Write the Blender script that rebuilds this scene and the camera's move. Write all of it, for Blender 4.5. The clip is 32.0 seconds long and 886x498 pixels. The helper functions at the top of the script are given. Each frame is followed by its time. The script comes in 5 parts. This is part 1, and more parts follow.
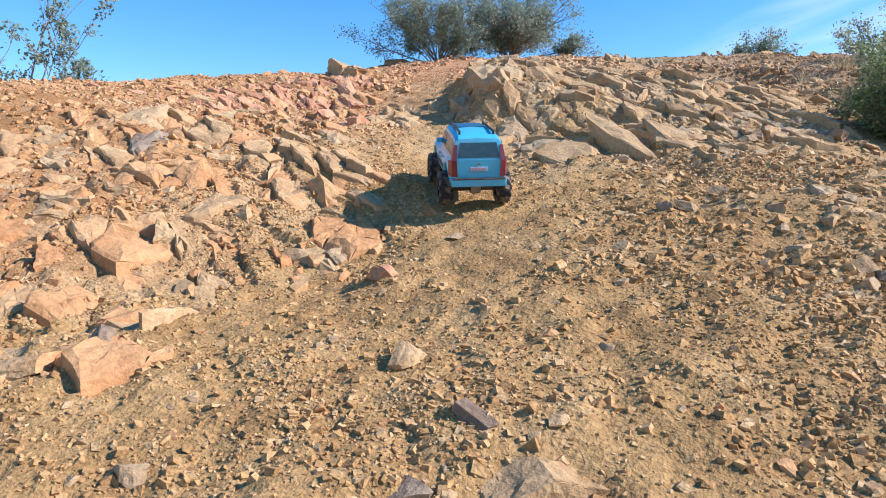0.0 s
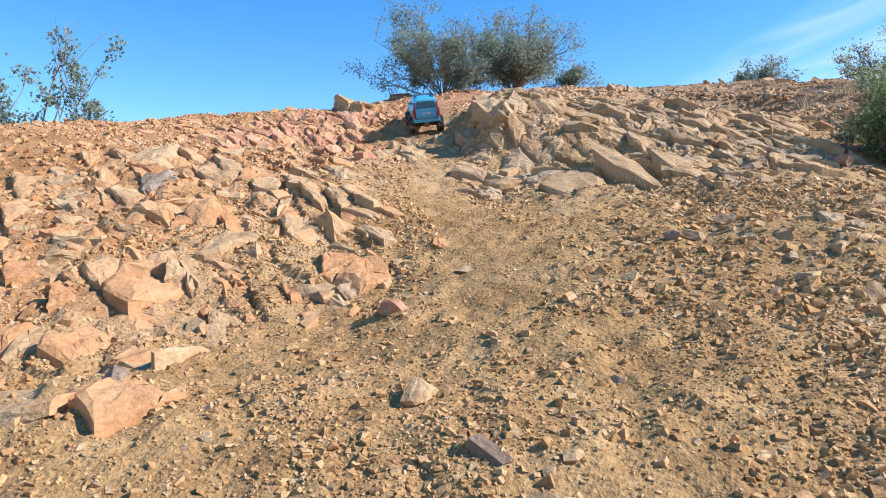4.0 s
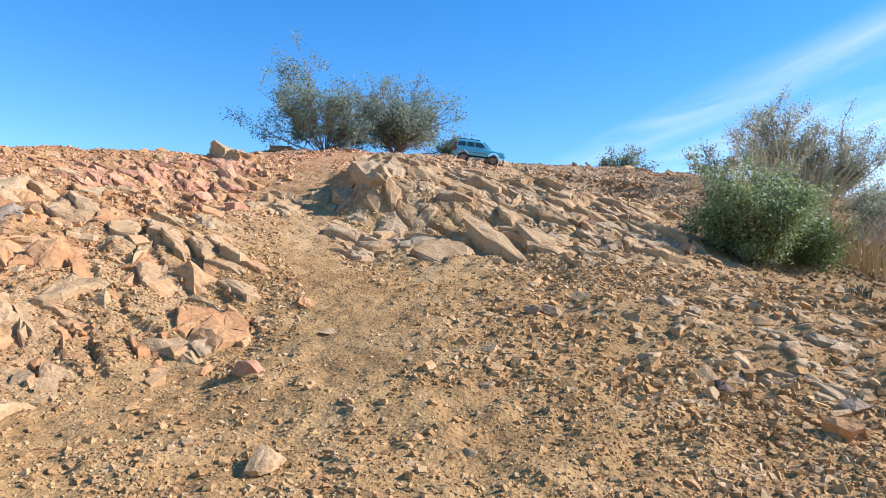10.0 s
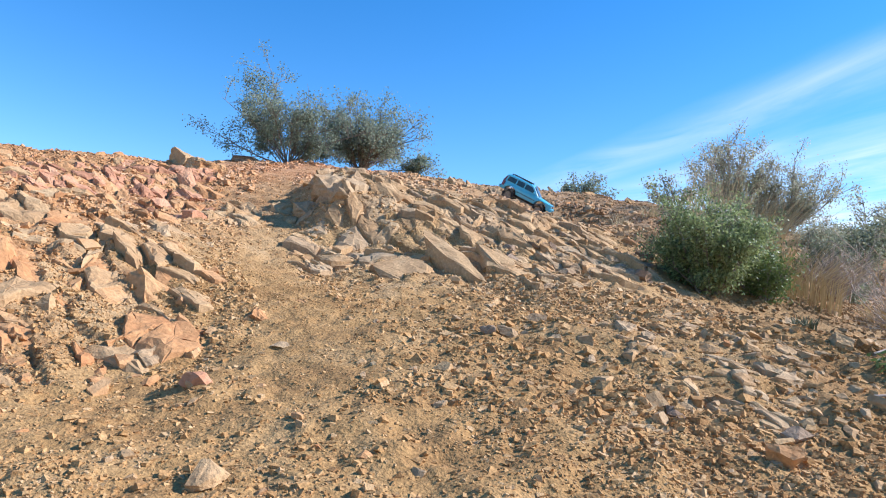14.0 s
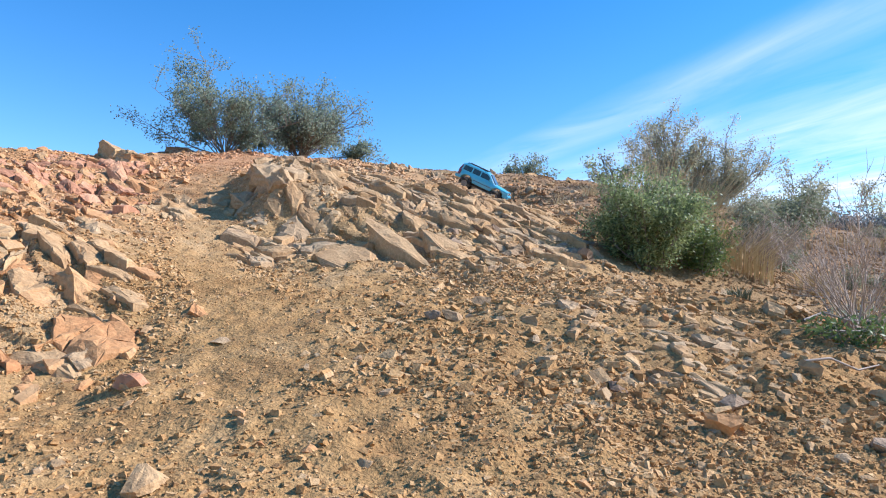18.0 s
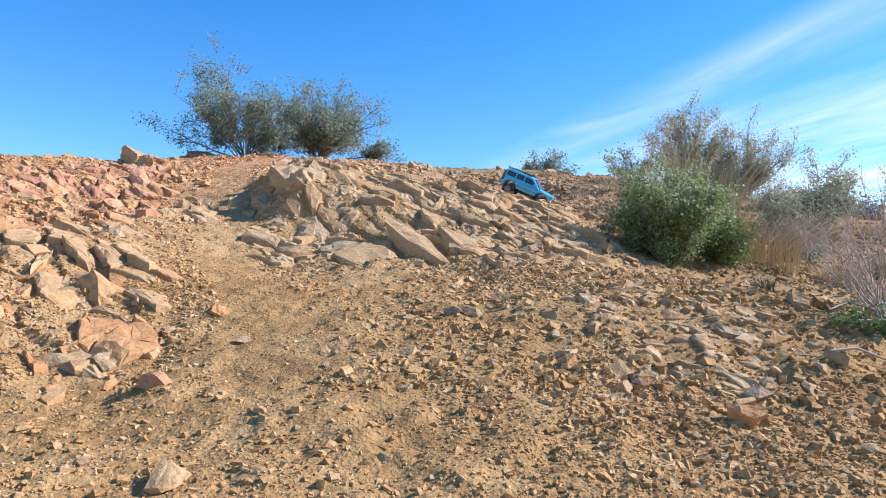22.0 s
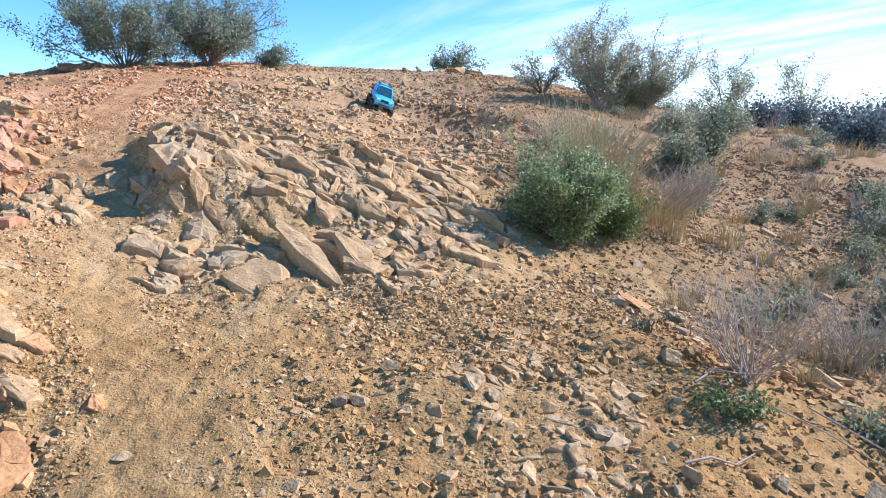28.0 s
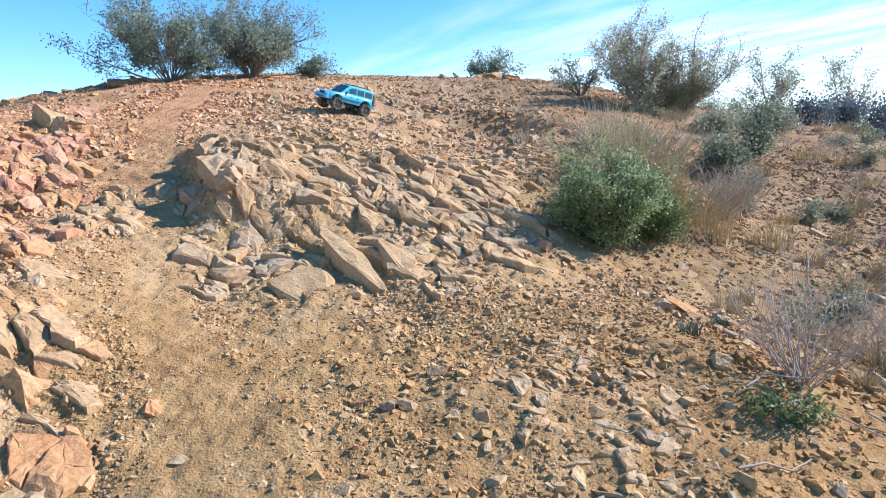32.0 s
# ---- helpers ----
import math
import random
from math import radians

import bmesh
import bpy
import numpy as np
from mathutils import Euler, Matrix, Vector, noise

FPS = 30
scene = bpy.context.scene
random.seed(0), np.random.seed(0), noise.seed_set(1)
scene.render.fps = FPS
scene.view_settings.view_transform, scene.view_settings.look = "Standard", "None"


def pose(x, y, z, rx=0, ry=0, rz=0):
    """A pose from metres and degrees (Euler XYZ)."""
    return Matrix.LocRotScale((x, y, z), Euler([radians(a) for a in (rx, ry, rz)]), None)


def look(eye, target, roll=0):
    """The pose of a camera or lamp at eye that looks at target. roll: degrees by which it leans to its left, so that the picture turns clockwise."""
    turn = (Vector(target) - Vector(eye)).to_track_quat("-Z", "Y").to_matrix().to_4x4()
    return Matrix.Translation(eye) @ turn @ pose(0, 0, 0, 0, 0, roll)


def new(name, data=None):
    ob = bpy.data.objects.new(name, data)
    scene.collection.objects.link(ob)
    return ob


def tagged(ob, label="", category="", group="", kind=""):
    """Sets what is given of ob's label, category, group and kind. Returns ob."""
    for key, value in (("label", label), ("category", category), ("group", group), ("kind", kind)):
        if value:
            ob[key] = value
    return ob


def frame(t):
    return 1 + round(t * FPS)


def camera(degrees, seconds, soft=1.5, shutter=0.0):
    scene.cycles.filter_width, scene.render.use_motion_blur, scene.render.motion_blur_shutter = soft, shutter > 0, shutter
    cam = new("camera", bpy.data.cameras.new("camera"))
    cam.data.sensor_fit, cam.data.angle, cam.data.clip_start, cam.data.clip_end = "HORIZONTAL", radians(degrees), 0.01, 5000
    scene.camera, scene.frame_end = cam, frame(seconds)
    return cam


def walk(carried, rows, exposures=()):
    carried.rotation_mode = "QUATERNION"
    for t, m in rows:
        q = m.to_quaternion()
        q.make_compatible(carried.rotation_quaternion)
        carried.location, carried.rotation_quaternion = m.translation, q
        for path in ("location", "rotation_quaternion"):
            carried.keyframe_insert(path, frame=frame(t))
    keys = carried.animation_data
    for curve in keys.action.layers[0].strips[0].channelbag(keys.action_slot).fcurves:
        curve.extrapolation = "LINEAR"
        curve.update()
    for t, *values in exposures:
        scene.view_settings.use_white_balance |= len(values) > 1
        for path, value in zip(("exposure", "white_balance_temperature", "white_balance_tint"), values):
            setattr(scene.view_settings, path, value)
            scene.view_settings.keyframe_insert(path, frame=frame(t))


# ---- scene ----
# The path: a phone held low on the slope, raised to chest height after 24 s.
PATH = [
    (0, (0.022, -0.038, 0.493), (-0.684, 1.829, 0.369), -0.75),
    (0.5, (0.022, -0.036, 0.497), (-0.673, 1.837, 0.400), -2.41),
    (1, (0.024, -0.046, 0.509), (-0.685, 1.823, 0.459), -2.72),
    (1.5, (0.022, -0.046, 0.503), (-0.709, 1.815, 0.454), -2.12),
    (2, (0.024, -0.045, 0.508), (-0.717, 1.812, 0.449), -2.58),
    (2.5, (0.023, -0.048, 0.506), (-0.716, 1.810, 0.459), -1.87),
    (3, (0.022, -0.053, 0.504), (-0.703, 1.811, 0.475), -1.86),
    (3.5, (0.021, -0.047, 0.501), (-0.706, 1.816, 0.466), -1.82),
    (5.5, (0.021, -0.048, 0.501), (-0.693, 1.821, 0.482), -1.97),
    (6, (0.018, -0.049, 0.501), (-0.723, 1.809, 0.497), -1.76),
    (6.5, (0.016, -0.048, 0.506), (-0.743, 1.802, 0.512), -2.02),
    (7, (0.025, -0.044, 0.509), (-0.732, 1.807, 0.536), -1.55),
    (7.5, (0.031, -0.053, 0.508), (-0.624, 1.834, 0.600), -1.17),
    (8, (0.034, -0.056, 0.512), (-0.568, 1.848, 0.620), -1.35),
    (8.5, (0.045, -0.053, 0.522), (-0.490, 1.869, 0.662), -1.24),
    (9, (0.049, -0.047, 0.527), (-0.392, 1.898, 0.677), -0.27),
    (9.5, (0.047, -0.045, 0.521), (-0.348, 1.910, 0.673), 0.99),
    (10, (0.041, -0.046, 0.516), (-0.335, 1.914, 0.653), 1.80),
    (10.5, (0.039, -0.042, 0.522), (-0.436, 1.893, 0.693), 0.88),
    (11, (0.041, -0.046, 0.521), (-0.423, 1.889, 0.719), 0.38),
    (11.5, (0.042, -0.045, 0.521), (-0.434, 1.889, 0.710), 0.19),
    (12, (0.038, -0.046, 0.521), (-0.400, 1.900, 0.669), 1.90),
    (12.5, (0.042, -0.042, 0.516), (-0.370, 1.911, 0.644), 2.42),
    (13, (0.052, -0.040, 0.521), (-0.307, 1.923, 0.650), 2.55),
    (13.5, (0.050, -0.041, 0.517), (-0.230, 1.930, 0.718), 3.43),
    (14, (0.047, -0.041, 0.513), (-0.220, 1.931, 0.710), 3.86),
    (14.5, (0.054, -0.038, 0.514), (-0.155, 1.943, 0.696), 2.81),
    (15, (0.056, -0.037, 0.511), (-0.156, 1.944, 0.682), 1.66),
    (15.5, (0.061, -0.032, 0.518), (-0.086, 1.957, 0.668), 1.41),
    (17.5, (0.064, -0.029, 0.515), (-0.038, 1.964, 0.657), 1.05),
    (18, (0.059, -0.025, 0.517), (-0.052, 1.965, 0.677), 1.17),
    (18.5, (0.058, -0.030, 0.517), (-0.181, 1.947, 0.704), 0.20),
    (19, (0.065, -0.028, 0.512), (-0.162, 1.951, 0.688), -0.57),
    (19.5, (0.065, -0.026, 0.513), (-0.142, 1.957, 0.664), 0.61),
    (20, (0.064, -0.026, 0.516), (-0.157, 1.956, 0.673), -0.53),
    (20.5, (0.059, -0.021, 0.515), (-0.144, 1.964, 0.655), 0.21),
    (21, (0.063, -0.026, 0.512), (-0.160, 1.955, 0.674), 0.27),
    (21.5, (0.061, -0.024, 0.509), (-0.137, 1.960, 0.662), 0.77),
    (22, (0.068, -0.023, 0.509), (-0.104, 1.963, 0.665), 0.21),
    (22.5, (0.083, -0.016, 0.519), (0.013, 1.976, 0.692), 0.39),
    (23, (0.081, -0.017, 0.516), (0.001, 1.974, 0.682), -0.06),
    (23.5, (0.081, -0.013, 0.511), (0.016, 1.981, 0.651), -0.39),
    (24, (0.085, -0.010, 0.512), (0.043, 1.986, 0.620), 0.47),
    (24.5, (0.114, -0.019, 0.563), (0.214, 1.977, 0.639), 1.85),
    (24.6, (0.093, 0.025, 0.577), (0.217, 2.019, 0.680), 2.33),
    (25, (0.104, 0.051, 0.871), (0.124, 2.020, 0.525), -3.15),
    (25.5, (0.123, 0.042, 1.133), (0.068, 2.011, 0.784), -6.90),
    (26, (0.164, 0.070, 1.162), (-0.008, 2.045, 0.900), -5.69),
    (26.5, (0.167, 0.050, 1.178), (0.143, 2.037, 0.951), -3.78),
    (28.5, (0.153, 0.033, 1.167), (0.225, 2.013, 0.898), -0.32),
    (29, (0.154, 0.030, 1.170), (0.230, 2.013, 0.920), 0.05),
    (29.5, (0.161, 0.030, 1.174), (0.278, 2.014, 0.951), -0.64),
    (30, (0.162, 0.031, 1.170), (0.284, 2.012, 0.923), -0.35),
    (30.5, (0.143, 0.030, 1.174), (0.153, 2.017, 0.949), -1.34),
    (31, (0.138, 0.031, 1.172), (0.112, 2.016, 0.934), -1.54),
    (31.5, (0.134, 0.031, 1.171), (0.085, 2.016, 0.929), -1.83),
    (32, (0.135, 0.024, 1.171), (0.097, 2.008, 0.926), -1.79),
]
cam = camera(65.6, 32.0, soft=1.1)
EXPOSURES = [(0, 0.68, 5950, 17), (24.3, 0.68, 5950, 17), (25.2, 0.8, 5700, 16), (32, 0.8, 5700, 16)]
walk(cam, [(t, look(eye, target, roll)) for t, eye, target, roll in PATH], EXPOSURES)

# ---- light: low winter sun from the right, clear sky with thin cirrus ----
SUN_AZ, SUN_EL = 13.0, 36.5          # degrees from +x towards +y, and above the horizon
sun_dir = Vector((math.cos(radians(SUN_AZ)) * math.cos(radians(SUN_EL)), math.sin(radians(SUN_AZ)) * math.cos(radians(SUN_EL)), math.sin(radians(SUN_EL))))
sun = new("sun", bpy.data.lights.new("sun", "SUN"))
sun.data.energy, sun.data.angle, sun.data.color = 4.9, radians(0.55), (1.0, 0.975, 0.94)
sun.matrix_world = look(sun_dir * 30, (0, 0, 0))

world = bpy.data.worlds.new("sky")
scene.world = world
world.use_nodes = True
wn, wl = world.node_tree.nodes, world.node_tree.links
wn.clear()


def wnode(kind, **settings):
    n = wn.new(kind)
    for key, value in settings.items():
        n.inputs[key.replace("_", " ")].default_value = value
    return n


sky = wnode("ShaderNodeTexSky")
sky.sky_type, sky.sun_disc = "NISHITA", False
sky.sun_elevation, sky.sun_rotation = radians(SUN_EL), radians(90 - SUN_AZ)
sky.altitude, sky.air_density, sky.dust_density, sky.ozone_density = 300, 1.0, 0.0, 1.6
way = wnode("ShaderNodeTexCoord")
split = wnode("ShaderNodeSeparateXYZ")
wl.new(way.outputs["Generated"], split.inputs[0])


def wmath(op, a, b=None, clamp=False):
    n = wn.new("ShaderNodeMath")
    n.operation, n.use_clamp = op, clamp
    for slot, v in ((0, a), (1, b)):
        if v is None:
            continue
        if isinstance(v, (int, float)):
            n.inputs[slot].default_value = v
        else:
            wl.new(v, n.inputs[slot])
    return n.outputs[0]


height = wmath("MAXIMUM", split.outputs["Z"], 0.05)
cu, cv = wmath("DIVIDE", split.outputs["X"], height), wmath("DIVIDE", split.outputs["Y"], height)
across = wmath("ADD", wmath("MULTIPLY", cu, 0.914), wmath("MULTIPLY", cv, 0.407))
along = wmath("SUBTRACT", wmath("MULTIPLY", cv, 0.914), wmath("MULTIPLY", cu, 0.407))
band_at = wn.new("ShaderNodeCombineXYZ")
wl.new(wmath("MULTIPLY", across, 1.7), band_at.inputs[0])
wl.new(wmath("MULTIPLY", along, 0.45), band_at.inputs[1])
wisps = wnode("ShaderNodeTexNoise", Scale=1.6, Detail=7.0, Roughness=0.58, Distortion=0.5)
wl.new(band_at.outputs[0], wisps.inputs["Vector"])
cover = wn.new("ShaderNodeValToRGB")
# stops past 0.6 add cirrus beyond the visible bands, to whiten skylight in shade
stops = [(0.36, 0.0), (0.405, 0.32), (0.44, 0.25), (0.475, 0.05), (0.52, 0.3), (0.6, 0.45), (0.75, 0.58), (1.0, 0.75)]
for pos, v in stops:
    e = cover.color_ramp.elements.new(pos)
    e.color = (v, v, v, 1)
wl.new(wmath("MULTIPLY", across, 0.2), cover.inputs[0])
thin = wmath("MULTIPLY", wmath("SUBTRACT", wisps.outputs["Fac"], 0.30), 2.6, True)
veil = wmath("MULTIPLY", thin, cover.outputs["Color"], True)
cloud = wnode("ShaderNodeMix")
cloud.data_type = "RGBA"
wl.new(veil, cloud.inputs[0])
vivid = wn.new("ShaderNodeHueSaturation")
vivid.inputs["Saturation"].default_value, vivid.inputs["Value"].default_value = 1.40, 0.93
wl.new(sky.outputs[0], vivid.inputs["Color"])
wl.new(vivid.outputs[0], cloud.inputs[6])
cloud.inputs[7].default_value = (5.3, 5.45, 5.5, 1)
glow = wnode("ShaderNodeBackground", Strength=0.15)
wl.new(cloud.outputs[2], glow.inputs["Color"])
wout = wn.new("ShaderNodeOutputWorld")
wl.new(glow.outputs[0], wout.inputs[0])


# ---- materials ----
def node_material(name):
    m = bpy.data.materials.new(name)
    m.use_nodes = True
    nt = m.node_tree
    return m, nt, nt.nodes["Principled BSDF"]


def ochre(c):
    """All earth and stone a little warmer: warmth of sunlight put into the colour."""
    return (c[0], c[1] * 0.965, c[2] * 0.95)


def earth(name, stops, tints=(), scale=6.0, fine=70.0, rough=0.92, bump=0.5, vary="", spread=0.35, mask=(), speckle=(0.66, 1.22)):
    """Stone or soil: a colour ramp over a coarse noise, darker and lighter grain, tints by soil zone and for brightness
    up the slope, relief at two scales.
    """
    m, nt, bsdf = node_material(name)
    stops, mask = [(p, ochre(c)) for p, c in stops], [ochre(c) for c in mask]
    add, link = nt.nodes.new, nt.links.new
    geo = add("ShaderNodeNewGeometry")
    coarse = add("ShaderNodeTexNoise")
    coarse.inputs["Scale"].default_value, coarse.inputs["Detail"].default_value, coarse.inputs["Roughness"].default_value = scale, 7, 0.62
    grain = add("ShaderNodeTexNoise")
    grain.inputs["Scale"].default_value, grain.inputs["Detail"].default_value = fine, 5
    for n in (coarse, grain):
        link(geo.outputs["Position"], n.inputs["Vector"])
    ramp = add("ShaderNodeValToRGB")
    ramp.color_ramp.elements[0].position, ramp.color_ramp.elements[0].color = stops[0][0], (*stops[0][1], 1)
    ramp.color_ramp.elements[1].position, ramp.color_ramp.elements[1].color = stops[-1][0], (*stops[-1][1], 1)
    for pos, c in stops[1:-1]:
        ramp.color_ramp.elements.new(pos).color = (*c, 1)
    pick = coarse.outputs["Fac"]
    if vary:
        if vary == "object":
            rnd = add("ShaderNodeObjectInfo").outputs["Random"]
        else:
            rnd = geo.outputs["Random Per Island"]
        shift = add("ShaderNodeMath")
        shift.operation = "MULTIPLY_ADD"
        shift.inputs[1].default_value, shift.inputs[2].default_value = spread, -spread / 2
        link(rnd, shift.inputs[0])
        plus = add("ShaderNodeMath")
        plus.operation = "ADD"
        link(coarse.outputs["Fac"], plus.inputs[0])
        link(shift.outputs[0], plus.inputs[1])
        pick = plus.outputs[0]
    link(pick, ramp.inputs[0])
    colour = ramp.outputs[0]
    if mask:
        shown = add("ShaderNodeAttribute")
        shown.attribute_name = "bedrock"
        bare = add("ShaderNodeValToRGB")
        bare.color_ramp.elements[0].position, bare.color_ramp.elements[0].color = 0.3, (*mask[0], 1)
        bare.color_ramp.elements[1].position, bare.color_ramp.elements[1].color = 0.7, (*mask[1], 1)
        link(coarse.outputs["Fac"], bare.inputs[0])
        over = add("ShaderNodeMix")
        over.data_type = "RGBA"
        link(shown.outputs["Fac"], over.inputs[0])
        link(colour, over.inputs[6])
        link(bare.outputs[0], over.inputs[7])
        colour = over.outputs[2]
    place = add("ShaderNodeSeparateXYZ")
    link(geo.outputs["Position"], place.inputs[0])
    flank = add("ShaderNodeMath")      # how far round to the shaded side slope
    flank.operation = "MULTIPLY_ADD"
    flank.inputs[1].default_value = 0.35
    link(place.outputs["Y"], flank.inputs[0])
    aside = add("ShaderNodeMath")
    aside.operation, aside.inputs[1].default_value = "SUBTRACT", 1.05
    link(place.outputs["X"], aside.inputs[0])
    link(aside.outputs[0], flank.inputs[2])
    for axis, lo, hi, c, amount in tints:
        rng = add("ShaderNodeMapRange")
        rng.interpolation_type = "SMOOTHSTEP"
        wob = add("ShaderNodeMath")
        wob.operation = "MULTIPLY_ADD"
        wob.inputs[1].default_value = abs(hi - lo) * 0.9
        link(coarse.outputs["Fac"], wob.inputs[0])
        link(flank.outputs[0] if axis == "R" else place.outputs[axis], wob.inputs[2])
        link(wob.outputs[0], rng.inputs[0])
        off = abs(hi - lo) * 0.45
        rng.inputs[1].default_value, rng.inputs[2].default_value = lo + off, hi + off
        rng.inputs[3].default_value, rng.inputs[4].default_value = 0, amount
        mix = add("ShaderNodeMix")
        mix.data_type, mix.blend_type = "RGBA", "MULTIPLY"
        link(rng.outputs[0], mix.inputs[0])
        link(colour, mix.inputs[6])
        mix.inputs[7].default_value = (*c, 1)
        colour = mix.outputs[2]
    speck = add("ShaderNodeMapRange")
    speck.inputs[1].default_value, speck.inputs[2].default_value, speck.inputs[3].default_value, speck.inputs[4].default_value = 0.3, 0.72, *speckle
    link(grain.outputs["Fac"], speck.inputs[0])
    mul = add("ShaderNodeMix")
    mul.data_type, mul.blend_type, mul.inputs[0].default_value = "RGBA", "MULTIPLY", 1.0
    link(colour, mul.inputs[6])
    link(speck.outputs[0], mul.inputs[7])
    link(mul.outputs[2], bsdf.inputs["Base Color"])
    bsdf.inputs["Roughness"].default_value = rough
    bsdf.inputs["Specular IOR Level"].default_value = 0.1
    b1 = add("ShaderNodeBump")
    b1.inputs["Strength"].default_value, b1.inputs["Distance"].default_value = bump, 0.006
    link(grain.outputs["Fac"], b1.inputs["Height"])
    broken = add("ShaderNodeTexNoise")
    broken.inputs["Scale"].default_value, broken.inputs["Detail"].default_value, broken.inputs["Roughness"].default_value = scale * 3.2, 6, 0.7
    link(geo.outputs["Position"], broken.inputs["Vector"])
    b2 = add("ShaderNodeBump")
    b2.inputs["Strength"].default_value, b2.inputs["Distance"].default_value = bump, 0.02
    link(broken.outputs["Fac"], b2.inputs["Height"])
    link(b2.outputs[0], b1.inputs["Normal"])
    link(b1.outputs[0], bsdf.inputs["Normal"])
    return m


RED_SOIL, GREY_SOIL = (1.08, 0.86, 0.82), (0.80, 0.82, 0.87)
# Y tints put light into the colour: upper slope lifted, golden-brown near soil darkened
SOIL_AND_LIGHT = [("X", -1.0, -2.1, RED_SOIL, 0.6), ("R", 0.5, 1.5, GREY_SOIL, 0.85), ("X", 0.3, 1.1, (0.85, 0.79, 0.71), 0.6), ("Y", 4.0, 5.6, (1.04, 1.02, 1.12), 0.9), ("Y", 3.0, 2.2, (0.93, 0.87, 0.76), 0.9)]
m_soil = earth("soil", [(0.3, (0.31, 0.185, 0.08)), (0.5, (0.43, 0.275, 0.12)), (0.7, (0.51, 0.345, 0.17))], SOIL_AND_LIGHT, scale=4.5, fine=120, bump=0.8, mask=((0.30, 0.19, 0.095), (0.58, 0.42, 0.23)))
m_gravel = earth("gravel", [(0.1, (0.34, 0.205, 0.095)), (0.38, (0.47, 0.29, 0.13)), (0.62, (0.54, 0.355, 0.17)), (0.9, (0.63, 0.46, 0.27))], SOIL_AND_LIGHT, scale=9, fine=160, bump=0.4, vary="island", spread=0.6)
m_tan = earth("tan_rock", [(0.22, (0.30, 0.18, 0.085)), (0.42, (0.44, 0.28, 0.135)), (0.6, (0.50, 0.335, 0.168)), (0.8, (0.55, 0.395, 0.215))], (), scale=7, fine=85, bump=0.5, speckle=(0.8, 1.13), vary="object", spread=0.2)
m_orange = earth("orange_rock", [(0.2, (0.38, 0.17, 0.07)), (0.42, (0.48, 0.25, 0.105)), (0.6, (0.52, 0.305, 0.14)), (0.8, (0.53, 0.37, 0.19))], (), scale=6, fine=80, bump=0.5, speckle=(0.8, 1.13), vary="object", spread=0.2)
m_red = earth("red_rock", [(0.25, (0.32, 0.15, 0.08)), (0.5, (0.50, 0.255, 0.14)), (0.78, (0.58, 0.36, 0.21))], (), scale=7, fine=80, bump=0.5, speckle=(0.8, 1.13), vary="object", spread=0.2)
m_grey = earth("grey_rock", [(0.22, (0.27, 0.18, 0.10)), (0.5, (0.43, 0.30, 0.165)), (0.78, (0.53, 0.39, 0.225))], (), scale=8, fine=90, bump=0.5, speckle=(0.8, 1.13), vary="object", spread=0.2)
m_slate = earth("dark_rock", [(0.3, (0.20, 0.135, 0.085)), (0.55, (0.31, 0.22, 0.14)), (0.8, (0.42, 0.32, 0.21))], (), scale=8, fine=90, bump=0.5, speckle=(0.8, 1.13), vary="object", spread=0.3)


def plant(name, dark, light, through_light=0.35, rough=0.6):
    m, nt, bsdf = node_material(name)
    geo = nt.nodes.new("ShaderNodeNewGeometry")
    ramp = nt.nodes.new("ShaderNodeValToRGB")
    ramp.color_ramp.elements[0].color, ramp.color_ramp.elements[1].color = (*dark, 1), (*light, 1)
    nt.links.new(geo.outputs["Random Per Island"], ramp.inputs[0])
    nt.links.new(ramp.outputs[0], bsdf.inputs["Base Color"])
    bsdf.inputs["Roughness"].default_value = rough
    clear = nt.nodes.new("ShaderNodeBsdfTranslucent")
    nt.links.new(ramp.outputs[0], clear.inputs["Color"])
    mix = nt.nodes.new("ShaderNodeMixShader")
    mix.inputs[0].default_value = through_light
    nt.links.new(bsdf.outputs[0], mix.inputs[1])
    nt.links.new(clear.outputs[0], mix.inputs[2])
    nt.links.new(mix.outputs[0], nt.nodes["Material Output"].inputs[0])
    return m


m_creo = plant("creosote_leaf", (0.17, 0.21, 0.15), (0.35, 0.40, 0.28), 0.5, 0.75)
# creosote leaf with haze put into its colour, for bushes far up the right
m_haze_leaf = plant("haze_lightened_leaf", (0.27, 0.27, 0.17), (0.50, 0.49, 0.34), 0.5)
m_bush = plant("bush_leaf", (0.095, 0.14, 0.045), (0.40, 0.46, 0.20), 0.45, 0.5)
m_weed = plant("weed_leaf", (0.07, 0.115, 0.03), (0.20, 0.26, 0.08))
m_sage = plant("sage_leaf", (0.13, 0.15, 0.08), (0.32, 0.33, 0.20), 0.4)
m_straw = plant("dry_straw", (0.46, 0.35, 0.18), (0.74, 0.61, 0.37), 0.35)
m_twig = plant("grey_twig", (0.24, 0.175, 0.125), (0.48, 0.385, 0.29), 0.0, 0.8)
m_bark = plant("creosote_bark", (0.14, 0.11, 0.09), (0.30, 0.25, 0.20), 0.0, 0.85)
m_dark = plant("dark_scrub", (0.09, 0.11, 0.11), (0.19, 0.22, 0.21), 0.3)


